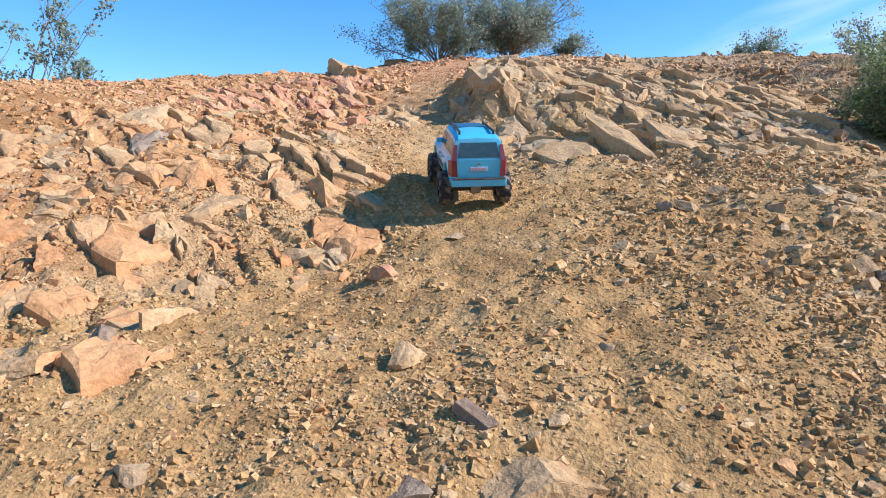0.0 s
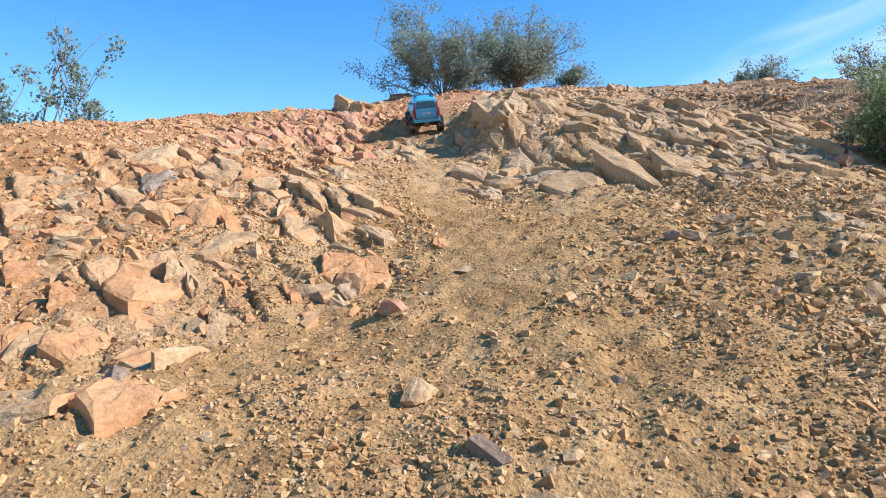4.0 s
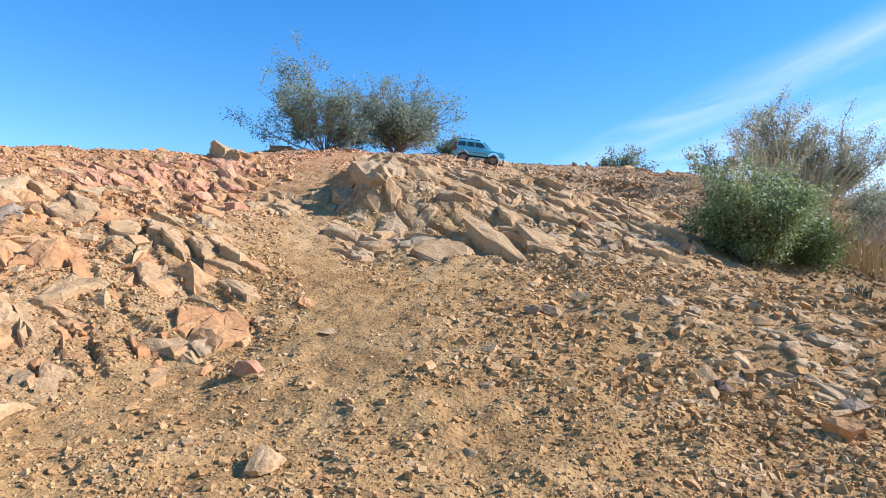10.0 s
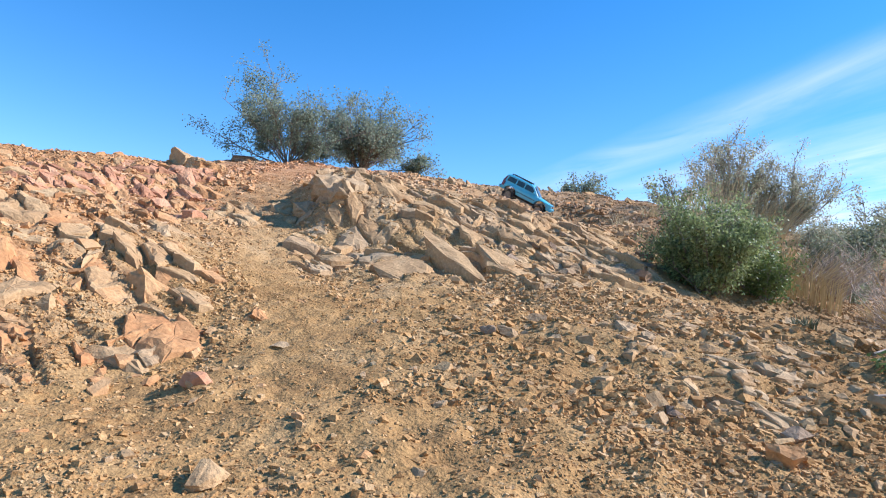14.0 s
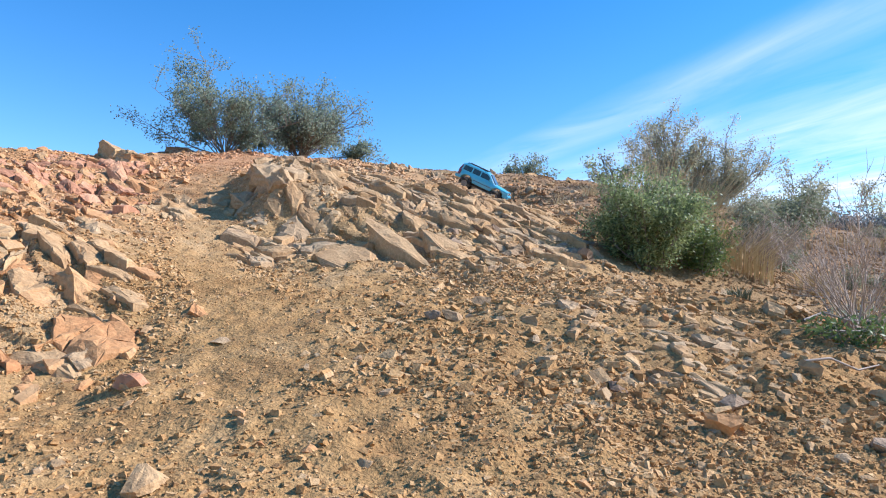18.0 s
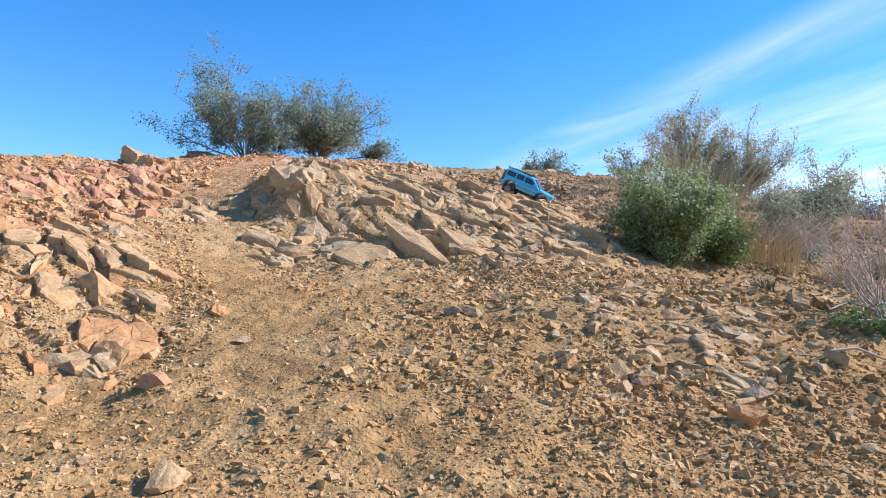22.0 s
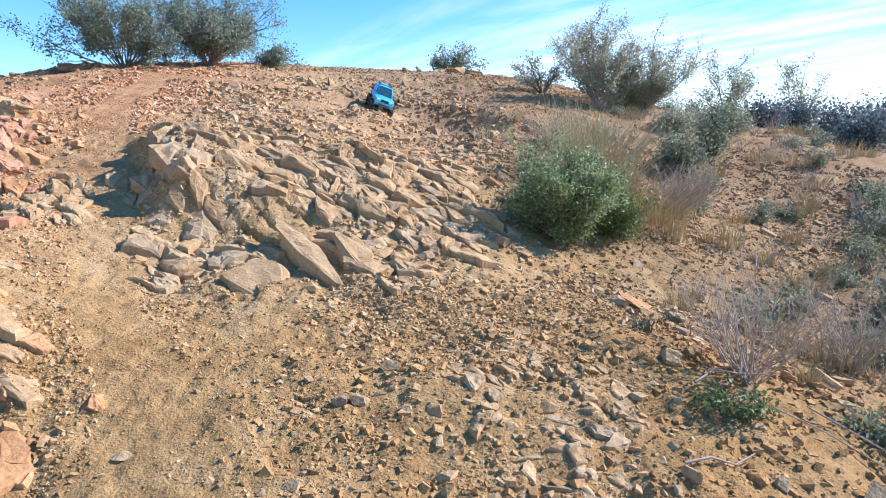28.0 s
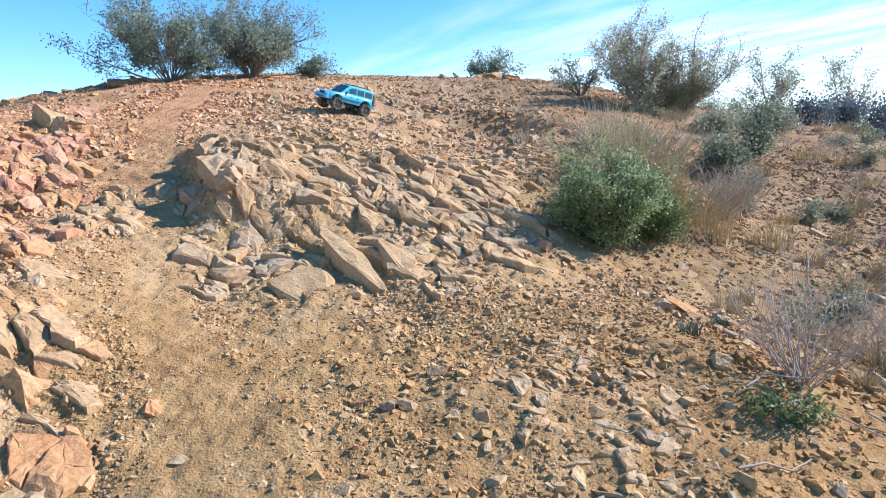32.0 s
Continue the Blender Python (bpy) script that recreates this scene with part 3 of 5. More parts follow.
def rock_piece(parent, outline, g, mats, dip, rise, facets=3, name="rock"):
    """One block of jointed bedrock: a broken outline, a tilted top cut by chipped facets, and sides that go down into the soil."""
    poly = np.array(outline)
    c = poly.mean(0)
    reach = float(np.linalg.norm(poly - c, axis=1).max())
    if reach < 0.018:
        return
    rim = []
    for i in range(len(poly)):
        p, q = poly[i], poly[(i + 1) % len(poly)]
        k = max(1, int(round(float(np.linalg.norm(q - p)) / max(0.03, reach * 0.3))))
        for j in range(k):
            rim.append(p + (q - p) * j / k + g.normal(0, 0.03 * reach, 2) * (j > 0))
    rim = c + (np.array(rim) - c) * 0.985
    n = len(rim)
    rings = (1.0, 0.88, 0.66, 0.36)
    flat = np.concatenate([c + (rim - c) * k + (g.normal(0, 0.03 * reach, (n, 2)) if k < 1 else 0) for k in rings] + [c[None]])
    d = flat - c
    soil = ground_z(flat[:, 0], flat[:, 1])
    lay = np.linalg.lstsq(np.c_[d, np.ones(len(d))], soil, rcond=None)[0]
    even = d @ lay[:2] + lay[2]
    tilt = np.array(dip) + g.normal(0, 0.07, 2)
    lean_ = d @ tilt
    z = even + 0.5 * (soil - even) + lean_ - 0.45 * np.abs(lean_).max() + g.uniform(*rise) * min(1.0, reach / 0.07)
    for _ in range(facets):
        a = g.uniform(0, 2 * np.pi)
        z += np.minimum(0.0, g.uniform(0.1, 0.6) * reach - d @ (np.array((math.cos(a), math.sin(a))) * g.uniform(0.3, 1.1)))
    off = Vector(g.uniform(0, 40, 3))
    z += np.array([0.09 * reach * noise.noise(Vector((p[0], p[1], 0)) * (1.8 / reach) + off) + 0.007 * noise.noise(Vector((p[0], p[1], 0)) * 40 + off) for p in flat])
    z[:n] -= 0.04 * reach
    top = len(flat) - 1
    foot = len(flat)
    low = np.minimum(z[:n] - 0.02, soil[:n] - 0.05)
    verts = np.concatenate([np.c_[flat, z], np.c_[c + (rim - c) * 1.01, low]])
    faces = []
    for r in range(len(rings) - 1):
        for i in range(n):
            a0, a1, b0, b1 = r * n + i, r * n + (i + 1) % n, (r + 1) * n + i, (r + 1) * n + (i + 1) % n
            faces += [(a0, a1, b1), (a0, b1, b0)] if (i + r) % 2 else [(a0, a1, b0), (a1, b1, b0)]
    last = (len(rings) - 1) * n
    for i in range(n):
        faces.append((last + i, last + (i + 1) % n, top))
        faces += [(i, foot + i, foot + (i + 1) % n), (i, foot + (i + 1) % n, (i + 1) % n)]
    at = np.array((c[0], c[1], float(z[top])))
    piece(name, quick_mesh(name, verts - at, faces), mats[int(g.integers(0, len(mats)))], parent, at)


def fractured(parent, inside, box, cell, stretch, strike, mats, seed, dip=0.25, rise=(0.0, 0.05), left_out=0.15, split=0.45, gap=0.12, name="rock"):
    """Jointed bedrock: cells drawn out along the strike, some broken across, each one a block with its top dipping to one side."""
    g = np.random.default_rng(seed)
    a = radians(strike)
    along_, over_ = np.array((math.cos(a), math.sin(a))), np.array((-math.sin(a), math.cos(a)))
    mid = np.array([(box[0][0] + box[0][1]) / 2, (box[1][0] + box[1][1]) / 2])
    half = max(box[0][1] - box[0][0], box[1][1] - box[1][0]) * 0.75
    m = int(half / cell)
    seeds = np.array([((i + g.uniform(0.05, 0.95)) * cell, (j + g.uniform(0.05, 0.95)) * cell) for i in range(-m, m) for j in range(-m, m)])
    for k, c in enumerate(seeds):
        w = mid + along_ * c[0] * stretch + over_ * c[1]
        if not (box[0][0] < w[0] < box[0][1] and box[1][0] < w[1] < box[1][1]) or not inside(*w) or g.random() < left_out or float(from_track(*w)) < gap + cell * 0.6:
            continue
        poly = [c + np.array(q) * cell * 1.5 for q in ((-1, -1), (1, -1), (1, 1), (-1, 1))]
        for o in seeds[np.argsort(np.hypot(*(seeds - c).T))[1:15]]:
            poly = halved(poly, (c + o) / 2, o - c)
            if len(poly) < 3:
                break
        if len(poly) < 3:
            continue
        parts_ = [poly]
        for _ in range(2):
            if g.random() < split:
                q = parts_.pop(0)
                n_cut = np.array((g.normal(0, 1), g.normal(0, 0.7)))
                cut_at = np.mean(q, 0) + g.normal(0, 0.12, 2) * cell
                parts_ += [h for h in (halved(q, cut_at, n_cut), halved(q, cut_at, -n_cut)) if len(h) > 2]
        for q in parts_:
            rock_piece(parent, [mid + along_ * p[0] * stretch + over_ * p[1] for p in q], g, mats, over_ * -g.uniform(0.3, 1.2) * dip, rise, int(g.integers(2, 5)), name)


# the tan ledge above the slope
ledge = anchor("rock_outcrop", "weathered tan rock ledge with tilted slabs and a shaded face", "rock outcrop", -0.45, 3.3)
for x, y, size, turn, m in [(-0.46, 3.97, (0.1, 0.2, 0.2), (10, 22, -38), m_grey), (-0.52, 2.81, (0.42, 0.26, 0.13), (10, 4, -14), m_tan), (-0.3, 2.94, (0.62, 0.13, 0.15), (4, 12, -47), m_tan),
                            (-0.14, 2.99, (0.42, 0.13, 0.12), (4, 12, -47), m_tan), (-0.8, 3.6, (0.24, 0.16, 0.13), (6, 22, -44), m_tan), (0.08, 2.9, (0.2, 0.13, 0.09), (5, 12, -44), m_tan)]:
    set_rock(ledge, x, y, size, turn, 0.5 if size[2] < 0.16 else 0.68, m, "slab", PLATES if size[2] < 0.16 else BLOCKS)


def on_ledge(x, y):
    return ((x + 0.42) / 0.98) ** 2 + ((y - 3.55) / 0.92) ** 2 < 1 and x > -1.45 and y > 2.66 - 0.1 * x and not (-0.72 < x < -0.3 and 2.68 < y < 2.93) and abs((x + 0.24) * 0.73 + (y - 2.95) * 0.68) > 0.09


fractured(ledge, on_ledge, ((-1.5, 0.65), (2.6, 4.5)), 0.135, 1.35, -36, [m_tan, m_tan, m_tan, m_grey], 81, 0.24, (0.01, 0.04), 0.12, 0.6, gap=0.02)
for x, y, k in [(-1.3, 4.08, 1.0), (-1.22, 3.93, 1.1), (-1.13, 3.76, 1.1), (-1.05, 3.6, 1.0), (-0.97, 3.44, 0.9), (-1.1, 3.95, 1.0), (-0.96, 3.66, 0.9), (-1.2, 3.62, 0.7)]:
    set_rock(ledge, x, y, (0.2 * k, 0.22 * k, 0.22 * k), (rnd.uniform(-25, -5), rnd.uniform(-10, 25), rnd.uniform(-60, -20)), 0.55, m_grey, "block", BLOCKS)
scatter(ledge, 170, lambda x, y: on_ledge(x, y), ((-1.3, 0.6), (2.6, 4.5)), 0.02, 0.06, [m_tan, m_tan, m_grey], power=2.0, sink=0.2, tilt=20, strike=-45)
scatter(ledge, 60, lambda x, y: -0.1 < x < 0.75 and 3.0 < y < 3.9, ((-0.1, 0.75), (3.0, 3.9)), 0.03, 0.1, [m_grey, m_slate, m_tan], sink=0.3)

# pale boulder in the gully
pale = anchor("boulder", "pale cracked boulder half buried in the gully", "boulder", -1.5, 3.42)
set_rock(pale, -1.5, 3.42, (0.2, 0.26, 0.16), (14, 12, -30), 0.6, m_tan, "boulder", BLOCKS)
fractured(pale, lambda x, y: ((x + 1.55) / 0.24) ** 2 + ((y - 3.5) / 0.4) ** 2 < 1, ((-1.85, -1.2), (3.05, 3.95)), 0.085, 1.4, -50, [m_tan], 84, 0.22, (0.0, 0.04), 0.05, gap=0.02)

# the orange bank
bank = anchor("rock_outcrop", "orange and buff fractured rock bank along the gully", "rock outcrop", -1.5, 2.0)
for x, y, w, d, h, m in [(-2.2, 2.34, 0.5, 0.42, 0.24, m_tan), (-1.97, 2.13, 0.36, 0.3, 0.2, m_slate), (-2.4, 2.56, 0.3, 0.26, 0.2, m_grey), (-1.98, 1.82, 0.36, 0.34, 0.25, m_orange), (-1.76, 1.72, 0.28, 0.26, 0.19, m_orange),
                         (-1.72, 1.94, 0.34, 0.22, 0.16, m_orange), (-1.56, 1.85, 0.26, 0.2, 0.13, m_orange), (-1.35, 1.9, 0.17, 0.16, 0.17, m_orange), (-1.13, 2.0, 0.26, 0.16, 0.14, m_orange), (-1.2, 1.94, 0.12, 0.12, 0.11, m_tan),
                         (-1.04, 1.75, 0.24, 0.18, 0.14, m_orange), (-0.94, 1.7, 0.13, 0.12, 0.12, m_grey), (-0.86, 1.74, 0.11, 0.14, 0.13, m_orange), (-0.91, 1.83, 0.12, 0.09, 0.09, m_orange), (-1.29, 1.62, 0.12, 0.1, 0.15, m_orange),
                         (-1.42, 1.57, 0.13, 0.12, 0.15, m_tan), (-1.6, 1.57, 0.18, 0.14, 0.12, m_orange), (-1.78, 1.56, 0.17, 0.15, 0.15, m_orange), (-1.66, 1.4, 0.17, 0.16, 0.13, m_orange), (-1.44, 2.56, 0.15, 0.11, 0.12, m_grey),
                         (-1.78, 2.66, 0.13, 0.1, 0.13, m_orange), (-1.6, 2.58, 0.12, 0.1, 0.1, m_grey), (-1.28, 1.1, 0.1, 0.1, 0.15, m_orange), (-1.36, 1.06, 0.09, 0.09, 0.13, m_orange), (-1.44, 0.97, 0.16, 0.13, 0.12, m_orange),
                         (-2.1, 1.5, 0.24, 0.2, 0.15, m_orange), (-1.85, 1.33, 0.15, 0.13, 0.13, m_tan), (-0.79, 1.99, 0.1, 0.08, 0.09, m_orange), (-0.7, 2.16, 0.07, 0.07, 0.05, m_orange), (-1.52, 1.27, 0.13, 0.11, 0.1, m_orange)]:
    set_rock(bank, x, y, (w, d, h), (rnd.gauss(4, 6), rnd.gauss(16, 6), rnd.gauss(-45, 14)), 0.7, m, "boulder" if w > 0.2 else "rock", BLOCKS)
fractured(bank, lambda x, y: x < float(bank_line(y)) + 0.02 and x > -2.7, ((-2.7, -0.75), (0.75, 3.1)), 0.14, 1.5, -38, [m_orange, m_orange, m_tan], 82, 0.26, (-0.005, 0.035), 0.06)
scatter(bank, 190, lambda x, y: x < float(bank_line(y)) + 0.08, ((-2.6, -0.75), (0.75, 3.0)), 0.02, 0.07, [m_orange, m_orange, m_tan], power=2.0, sink=0.36)

# the red band below the skyline
band = anchor("rock_outcrop", "reddish broken rock band below the ridge", "rock outcrop", -2.3, 3.9)
for x, y, w, d, h, m in [(-2.45, 4.7, 0.34, 0.3, 0.2, m_tan), (-2.28, 4.55, 0.3, 0.2, 0.16, m_orange), (-2.6, 4.85, 0.3, 0.26, 0.18, m_tan), (-2.2, 4.1, 0.2, 0.18, 0.16, m_red),
                         (-2.1, 3.9, 0.18, 0.14, 0.16, m_red), (-2.25, 3.7, 0.26, 0.18, 0.15, m_red), (-2.05, 3.55, 0.2, 0.14, 0.1, m_red), (-2.35, 4.3, 0.22, 0.2, 0.14, m_red)]:
    set_rock(band, x, y, (w, d, h), (rnd.gauss(4, 6), rnd.gauss(16, 6), rnd.gauss(-40, 16)), 0.3 if y > 4.5 else 0.54, m, "boulder" if w > 0.2 else "rock", BLOCKS)
fractured(band, lambda x, y: x < float(bank_line(y)) and x > -2.75, ((-2.8, -1.6), (2.95, 5.0)), 0.12, 1.5, -40, [m_red, m_red, m_orange], 83, 0.26, (-0.01, 0.035), 0.15)
scatter(band, 170, lambda x, y: x < float(bank_line(y)) + 0.05, ((-3.6, -1.6), (2.9, 5.4)), 0.03, 0.15, [m_red, m_orange, m_orange], power=2.2, sink=0.62, tilt=10, meshes=PLATES, strike=-40, dip=14)

# the left shoulder up to the skyline
shoulder = anchor("rock_outcrop", "stony reddish shoulder of the hill", "rock outcrop", -3.0, 2.8)
scatter(shoulder, 260, lambda x, y: x < -2.2, ((-4.8, -2.2), (1.4, 4.6)), 0.02, 0.09, [m_red, m_orange, m_orange], power=2.6, sink=0.4)

# the grey-brown knoll on the open slope
knoll = anchor("rock_outcrop", "low grey-brown knoll of splintered rock", "rock outcrop", 0.5, 1.9)
for x, y, w, h in [(0.3, 2.0, 0.1, 0.11), (0.36, 1.92, 0.07, 0.08), (0.62, 1.95, 0.09, 0.06), (0.52, 2.15, 0.09, 0.06), (0.66, 1.75, 0.1, 0.06), (0.5, 1.62, 0.09, 0.06), (0.42, 1.7, 0.07, 0.05), (0.72, 1.9, 0.08, 0.06)]:
    set_rock(knoll, x, y, (w, w * 0.8, h), (4, 12, rnd.uniform(-70, -20)), 0.66, m_grey, "rock", PLATES)
fractured(knoll, lambda x, y: ((x - 0.5) / 0.3) ** 2 + ((y - 1.9) / 0.38) ** 2 < 1, ((0.15, 0.85), (1.45, 2.35)), 0.06, 1.2, -50, [m_grey, m_tan, m_tan], 85, 0.24, (-0.01, 0.014), 0.2)
scatter(knoll, 110, lambda x, y: ((x - 0.5) / 0.42) ** 2 + ((y - 1.95) / 0.55) ** 2 < 1, ((0.05, 0.95), (1.35, 2.5)), 0.016, 0.055, [m_grey, m_tan, m_tan], power=2.0, sink=0.4)

# scree above the ledge, where the car turns
scree = anchor("rock_outcrop", "flat broken scree on the upper slope", "rock outcrop", 0.0, 4.8)
for x, y, w, m in [(0.3, 4.7, 0.22, m_tan), (0.12, 4.92, 0.16, m_grey), (0.46, 4.2, 0.2, m_tan), (0.2, 4.1, 0.16, m_tan), (0.6, 4.1, 0.18, m_orange), (-0.25, 4.35, 0.18, m_tan), (0.05, 4.4, 0.2, m_grey), (0.66, 4.88, 0.09, m_orange)]:
    set_rock(scree, x, y, (w, w * 0.7, w * 0.4), (4, 10, rnd.uniform(-70, -20)), 0.46, m, "slab", PLATES)
scatter(scree, 260, lambda x, y: -1.6 < x < 0.75 and y < 6.6, ((-1.6, 0.75), (4.2, 6.6)), 0.03, 0.14, [m_tan, m_tan, m_grey, m_orange], gap=0.2, power=2.3, sink=0.5, tilt=14, meshes=PLATES, strike=-40)

# the crest with the creosote bushes
crest = anchor("rock_outcrop", "loose rock rim along the hill crest", "rock outcrop", -2.2, 6.9)
set_rock(crest, -3.13, 7.0, (0.3, 0.26, 0.14), (4, 6, 20), 0.2, m_slate, "boulder", LARGE)
set_rock(crest, -3.3, 7.05, (0.24, 0.2, 0.1), (4, 6, 80), 0.2, m_slate, "boulder", LARGE)
for i in range(9):
    set_rock(crest, -1.0 + 0.16 * i, 7.0 - 0.14 * i + rnd.uniform(-0.1, 0.1), (rnd.uniform(0.1, 0.2), 0.12, rnd.uniform(0.07, 0.12)), None, 0.34, m_tan if i % 3 == 0 else m_grey, "rock", BLOCKS)
scatter(crest, 230, lambda x, y: y > 5.6 + 0.3 * abs(x + 2), ((-4.2, 0.6), (5.6, 8.2)), 0.03, 0.15, [m_tan, m_grey, m_orange], power=2.3)
far_top = anchor("rock_outcrop", "dark stony hilltop with scattered boulders", "rock outcrop", 0.7, 8.8)
for x, y, w in [(0.72, 9.6, 0.4), (0.95, 9.7, 0.3), (0.5, 9.5, 0.2), (1.3, 9.4, 0.16), (-0.4, 8.2, 0.16)]:
    set_rock(far_top, x, y, (w, w * 0.8, w * 0.4), (5, 5, 30), 0.2, m_tan, "boulder", LARGE)
scatter(far_top, 200, lambda x, y: True, ((-0.2, 3.6), (5.0, 9.8)), 0.03, 0.13, [m_grey, m_tan, m_tan], power=2.6)
slope_r = anchor("rock_outcrop", "stones among brush on the shaded side slope", "rock outcrop", 2.0, 3.5)
scatter(slope_r, 380, lambda x, y: x > 0.8 + 0.05 * y, ((0.8, 4.2), (1.0, 6.0)), 0.025, 0.12, [m_grey, m_grey, m_tan], power=2.4)

# single stones that lie loose on the gravel
def loose(label, x, y, size, material, turn=None, sink=0.16, meshes=None):
    s = set_rock(None, x, y, size, turn, sink, material, "stone", meshes)
    return tagged(s, label, "stone", "loose stones on the slope")


loose("brown angular stone on tan gravel", -0.02, 1.94, (0.06, 0.05, 0.05), m_grey, (20, 10, 40), 0.14, MEDIUM)
loose("grey-brown stone beside a larger one", -0.07, 1.93, (0.045, 0.04, 0.035), m_slate, None, 0.1, MEDIUM)
loose("block-shaped pinkish stone standing on gravel", 0.525, 1.345, (0.065, 0.05, 0.065), m_orange, (8, 4, 25), 0.16, MEDIUM)
loose("dark rounded stone on the gravel", 0.6, 1.5, (0.07, 0.055, 0.05), m_slate, None, 0.12, MEDIUM)
loose("flat pale stone lying on the side slope", 1.06, 2.87, (0.16, 0.09, 0.03), m_orange, (12, 8, -35), 0.1, MEDIUM)
loose("flat grey stone on the gravel", -0.62, 1.77, (0.055, 0.04, 0.022), m_grey, (4, 6, 10), 0.2, MEDIUM)
loose("flat dark stone on the gravel", 0.36, 1.51, (0.06, 0.045, 0.03), m_slate, None, 0.1, MEDIUM)
loose("dark red stone on the gravel", -0.68, 1.43, (0.075, 0.04, 0.035), m_red, (0, 20, 15), 0.1, MEDIUM)
loose("dark stone with a shaded side", -1.01, 0.91, (0.07, 0.06, 0.045), m_slate, None, 0.12, MEDIUM)
loose("flat orange stone half buried", -1.09, 0.8, (0.12, 0.09, 0.045), m_orange, (8, -8, 20), 0.22, MEDIUM)
loose("rounded buff stone on the gravel", -0.44, 1.01, (0.06, 0.05, 0.035), m_tan, None, 0.12, MEDIUM)
loose("grey slab of stone set in the soil", -0.27, 0.86, (0.07, 0.045, 0.03), m_slate, (0, 8, -30), 0.5, MEDIUM)
loose("large buff stone half buried in soil", -0.175, 0.77, (0.18, 0.12, 0.09), m_tan, (0, 6, 15), 0.36, LARGE)
loose("dark grey stone half buried in soil", -0.31, 0.72, (0.07, 0.05, 0.035), m_slate, (6, 4, 60), 0.5, MEDIUM)
loose("brown stone on the near gravel", -0.69, 0.66, (0.055, 0.05, 0.035), m_grey, None, 0.15, MEDIUM)
loose("grey stone above the gravel", 0.06, 2.12, (0.06, 0.04, 0.04), m_grey, None, 0.1, MEDIUM)
loose("dark stone by the brush", 0.82, 1.31, (0.065, 0.05, 0.045), m_slate, None, 0.15, MEDIUM)
for x, y in ((0.95, 1.15), (0.9, 1.05), (1.0, 1.25)):
    loose("dark purple-brown stone at the edge of the gravel", x, y, (0.07, 0.05, 0.045), m_slate, None, 0.15, MEDIUM)
made = 0
while made < 250:
    x, y = rnd.uniform(-1.3, 1.2), 0.55 + 2.4 * rnd.random() ** 1.2
    if float(from_track(x, y)) < 0.1 or x < float(bank_line(y)):
        continue
    s = rnd.uniform(0.013, 0.027) * (1.15 if rnd.random() > 0.85 else 0.9)
    loose("small angular tan stone on the slope", x, y, (s * rnd.uniform(0.9, 1.3), s * rnd.uniform(0.7, 1), s * rnd.uniform(0.45, 0.8)), rnd.choice([m_tan, m_tan, m_orange, m_grey]), None, 0.26, SMALL)
    made += 1


# gravel: thousands of chips
def gravel(name, label, count, box, lo, hi, seed, inside=None, power=3.0, clear=0.0):
    g = np.random.default_rng(seed)
    x, y = g.uniform(*box[0], count), g.uniform(*box[1], count)
    patch = bumps(x, y, 0.45, 51) + 0.6 * bumps(x, y, 0.16, 52)
    keep = g.random(count) < np.clip(0.62 + 1.5 * patch, 0.16, 1)
    if inside:
        keep &= inside(x, y)
    if clear:
        keep &= from_track(x, y) > clear
    x, y = x[keep], y[keep]
    n = len(x)
    s = lo + (hi - lo) * g.random(n) ** power
    s *= 1 - 0.5 * (from_track(x, y) < 0.12)
    z = ground_z(x, y) - s * 0.06
    a, b, c = g.uniform(0, 2 * np.pi, n), g.normal(0, 0.4, n), g.normal(0, 0.4, n)
    kind = g.integers(0, len(PEBBLES), n)
    size = np.stack([s * g.uniform(0.8, 1.3, n), s * g.uniform(0.6, 1.0, n), s * g.uniform(0.4, 0.8, n)], 1)
    va, fa, base = [], [], 0
    for k, (pv, pf) in enumerate(PEBBLES):
        i = np.where(kind == k)[0]
        p = pv[None] * size[i][:, None]
        cb, sb, cc, sc, ca, sa = (f(v[i])[:, None] for v in (b, c, a) for f in (np.cos, np.sin))
        px, py, pz = p[..., 0], p[..., 1], p[..., 2]
        py, pz = py * cb - pz * sb, py * sb + pz * cb
        px, pz = px * cc + pz * sc, pz * cc - px * sc
        px, py = px * ca - py * sa, px * sa + py * ca
        va.append(np.stack([px + x[i][:, None], py + y[i][:, None], pz + z[i][:, None]], -1).reshape(-1, 3))
        fa.append((pf[None] + (base + np.arange(len(i)) * len(pv))[:, None, None]).reshape(-1, 3))
        base += len(i) * len(pv)
    ob = new(name, quick_mesh(name, np.concatenate(va), np.concatenate(fa)))
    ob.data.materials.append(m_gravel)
    return tagged(ob, label, "gravel", kind="stuff")


gravel("gravel", "coarse tan and brown gravel chips on the slope", 66000, ((-1.7, 1.2), (0.5, 2.8)), 0.006, 0.021, 61, power=3.6)
gravel("gravel", "fine tan grit between the stones", 46000, ((-1.4, 1.1), (0.5, 2.2)), 0.004, 0.0085, 62, power=1.4)
gravel("gravel", "broken chips on the upper slope", 46000, ((-3.6, 2.0), (2.6, 5.4)), 0.008, 0.03, 63, power=2.8)
gravel("gravel", "chips along the crest and hilltop", 34000, ((-4.5, 4.2), (5.2, 10.2)), 0.010, 0.036, 64, power=2.8)
gravel("gravel", "stony litter on the side slopes", 36000, ((0.85, 4.4), (0.9, 6.2)), 0.008, 0.036, 65, power=2.6)
gravel("gravel", "angular brown stones below the ledge and bush", 6500, ((-0.3, 1.5), (1.4, 3.3)), 0.012, 0.038, 67, power=2.4)
gravel("gravel", "loose tan stones on the upper slope", 13000, ((-2.6, 0.7), (4.2, 7.2)), 0.014, 0.06, 68, power=2.4, clear=0.13)
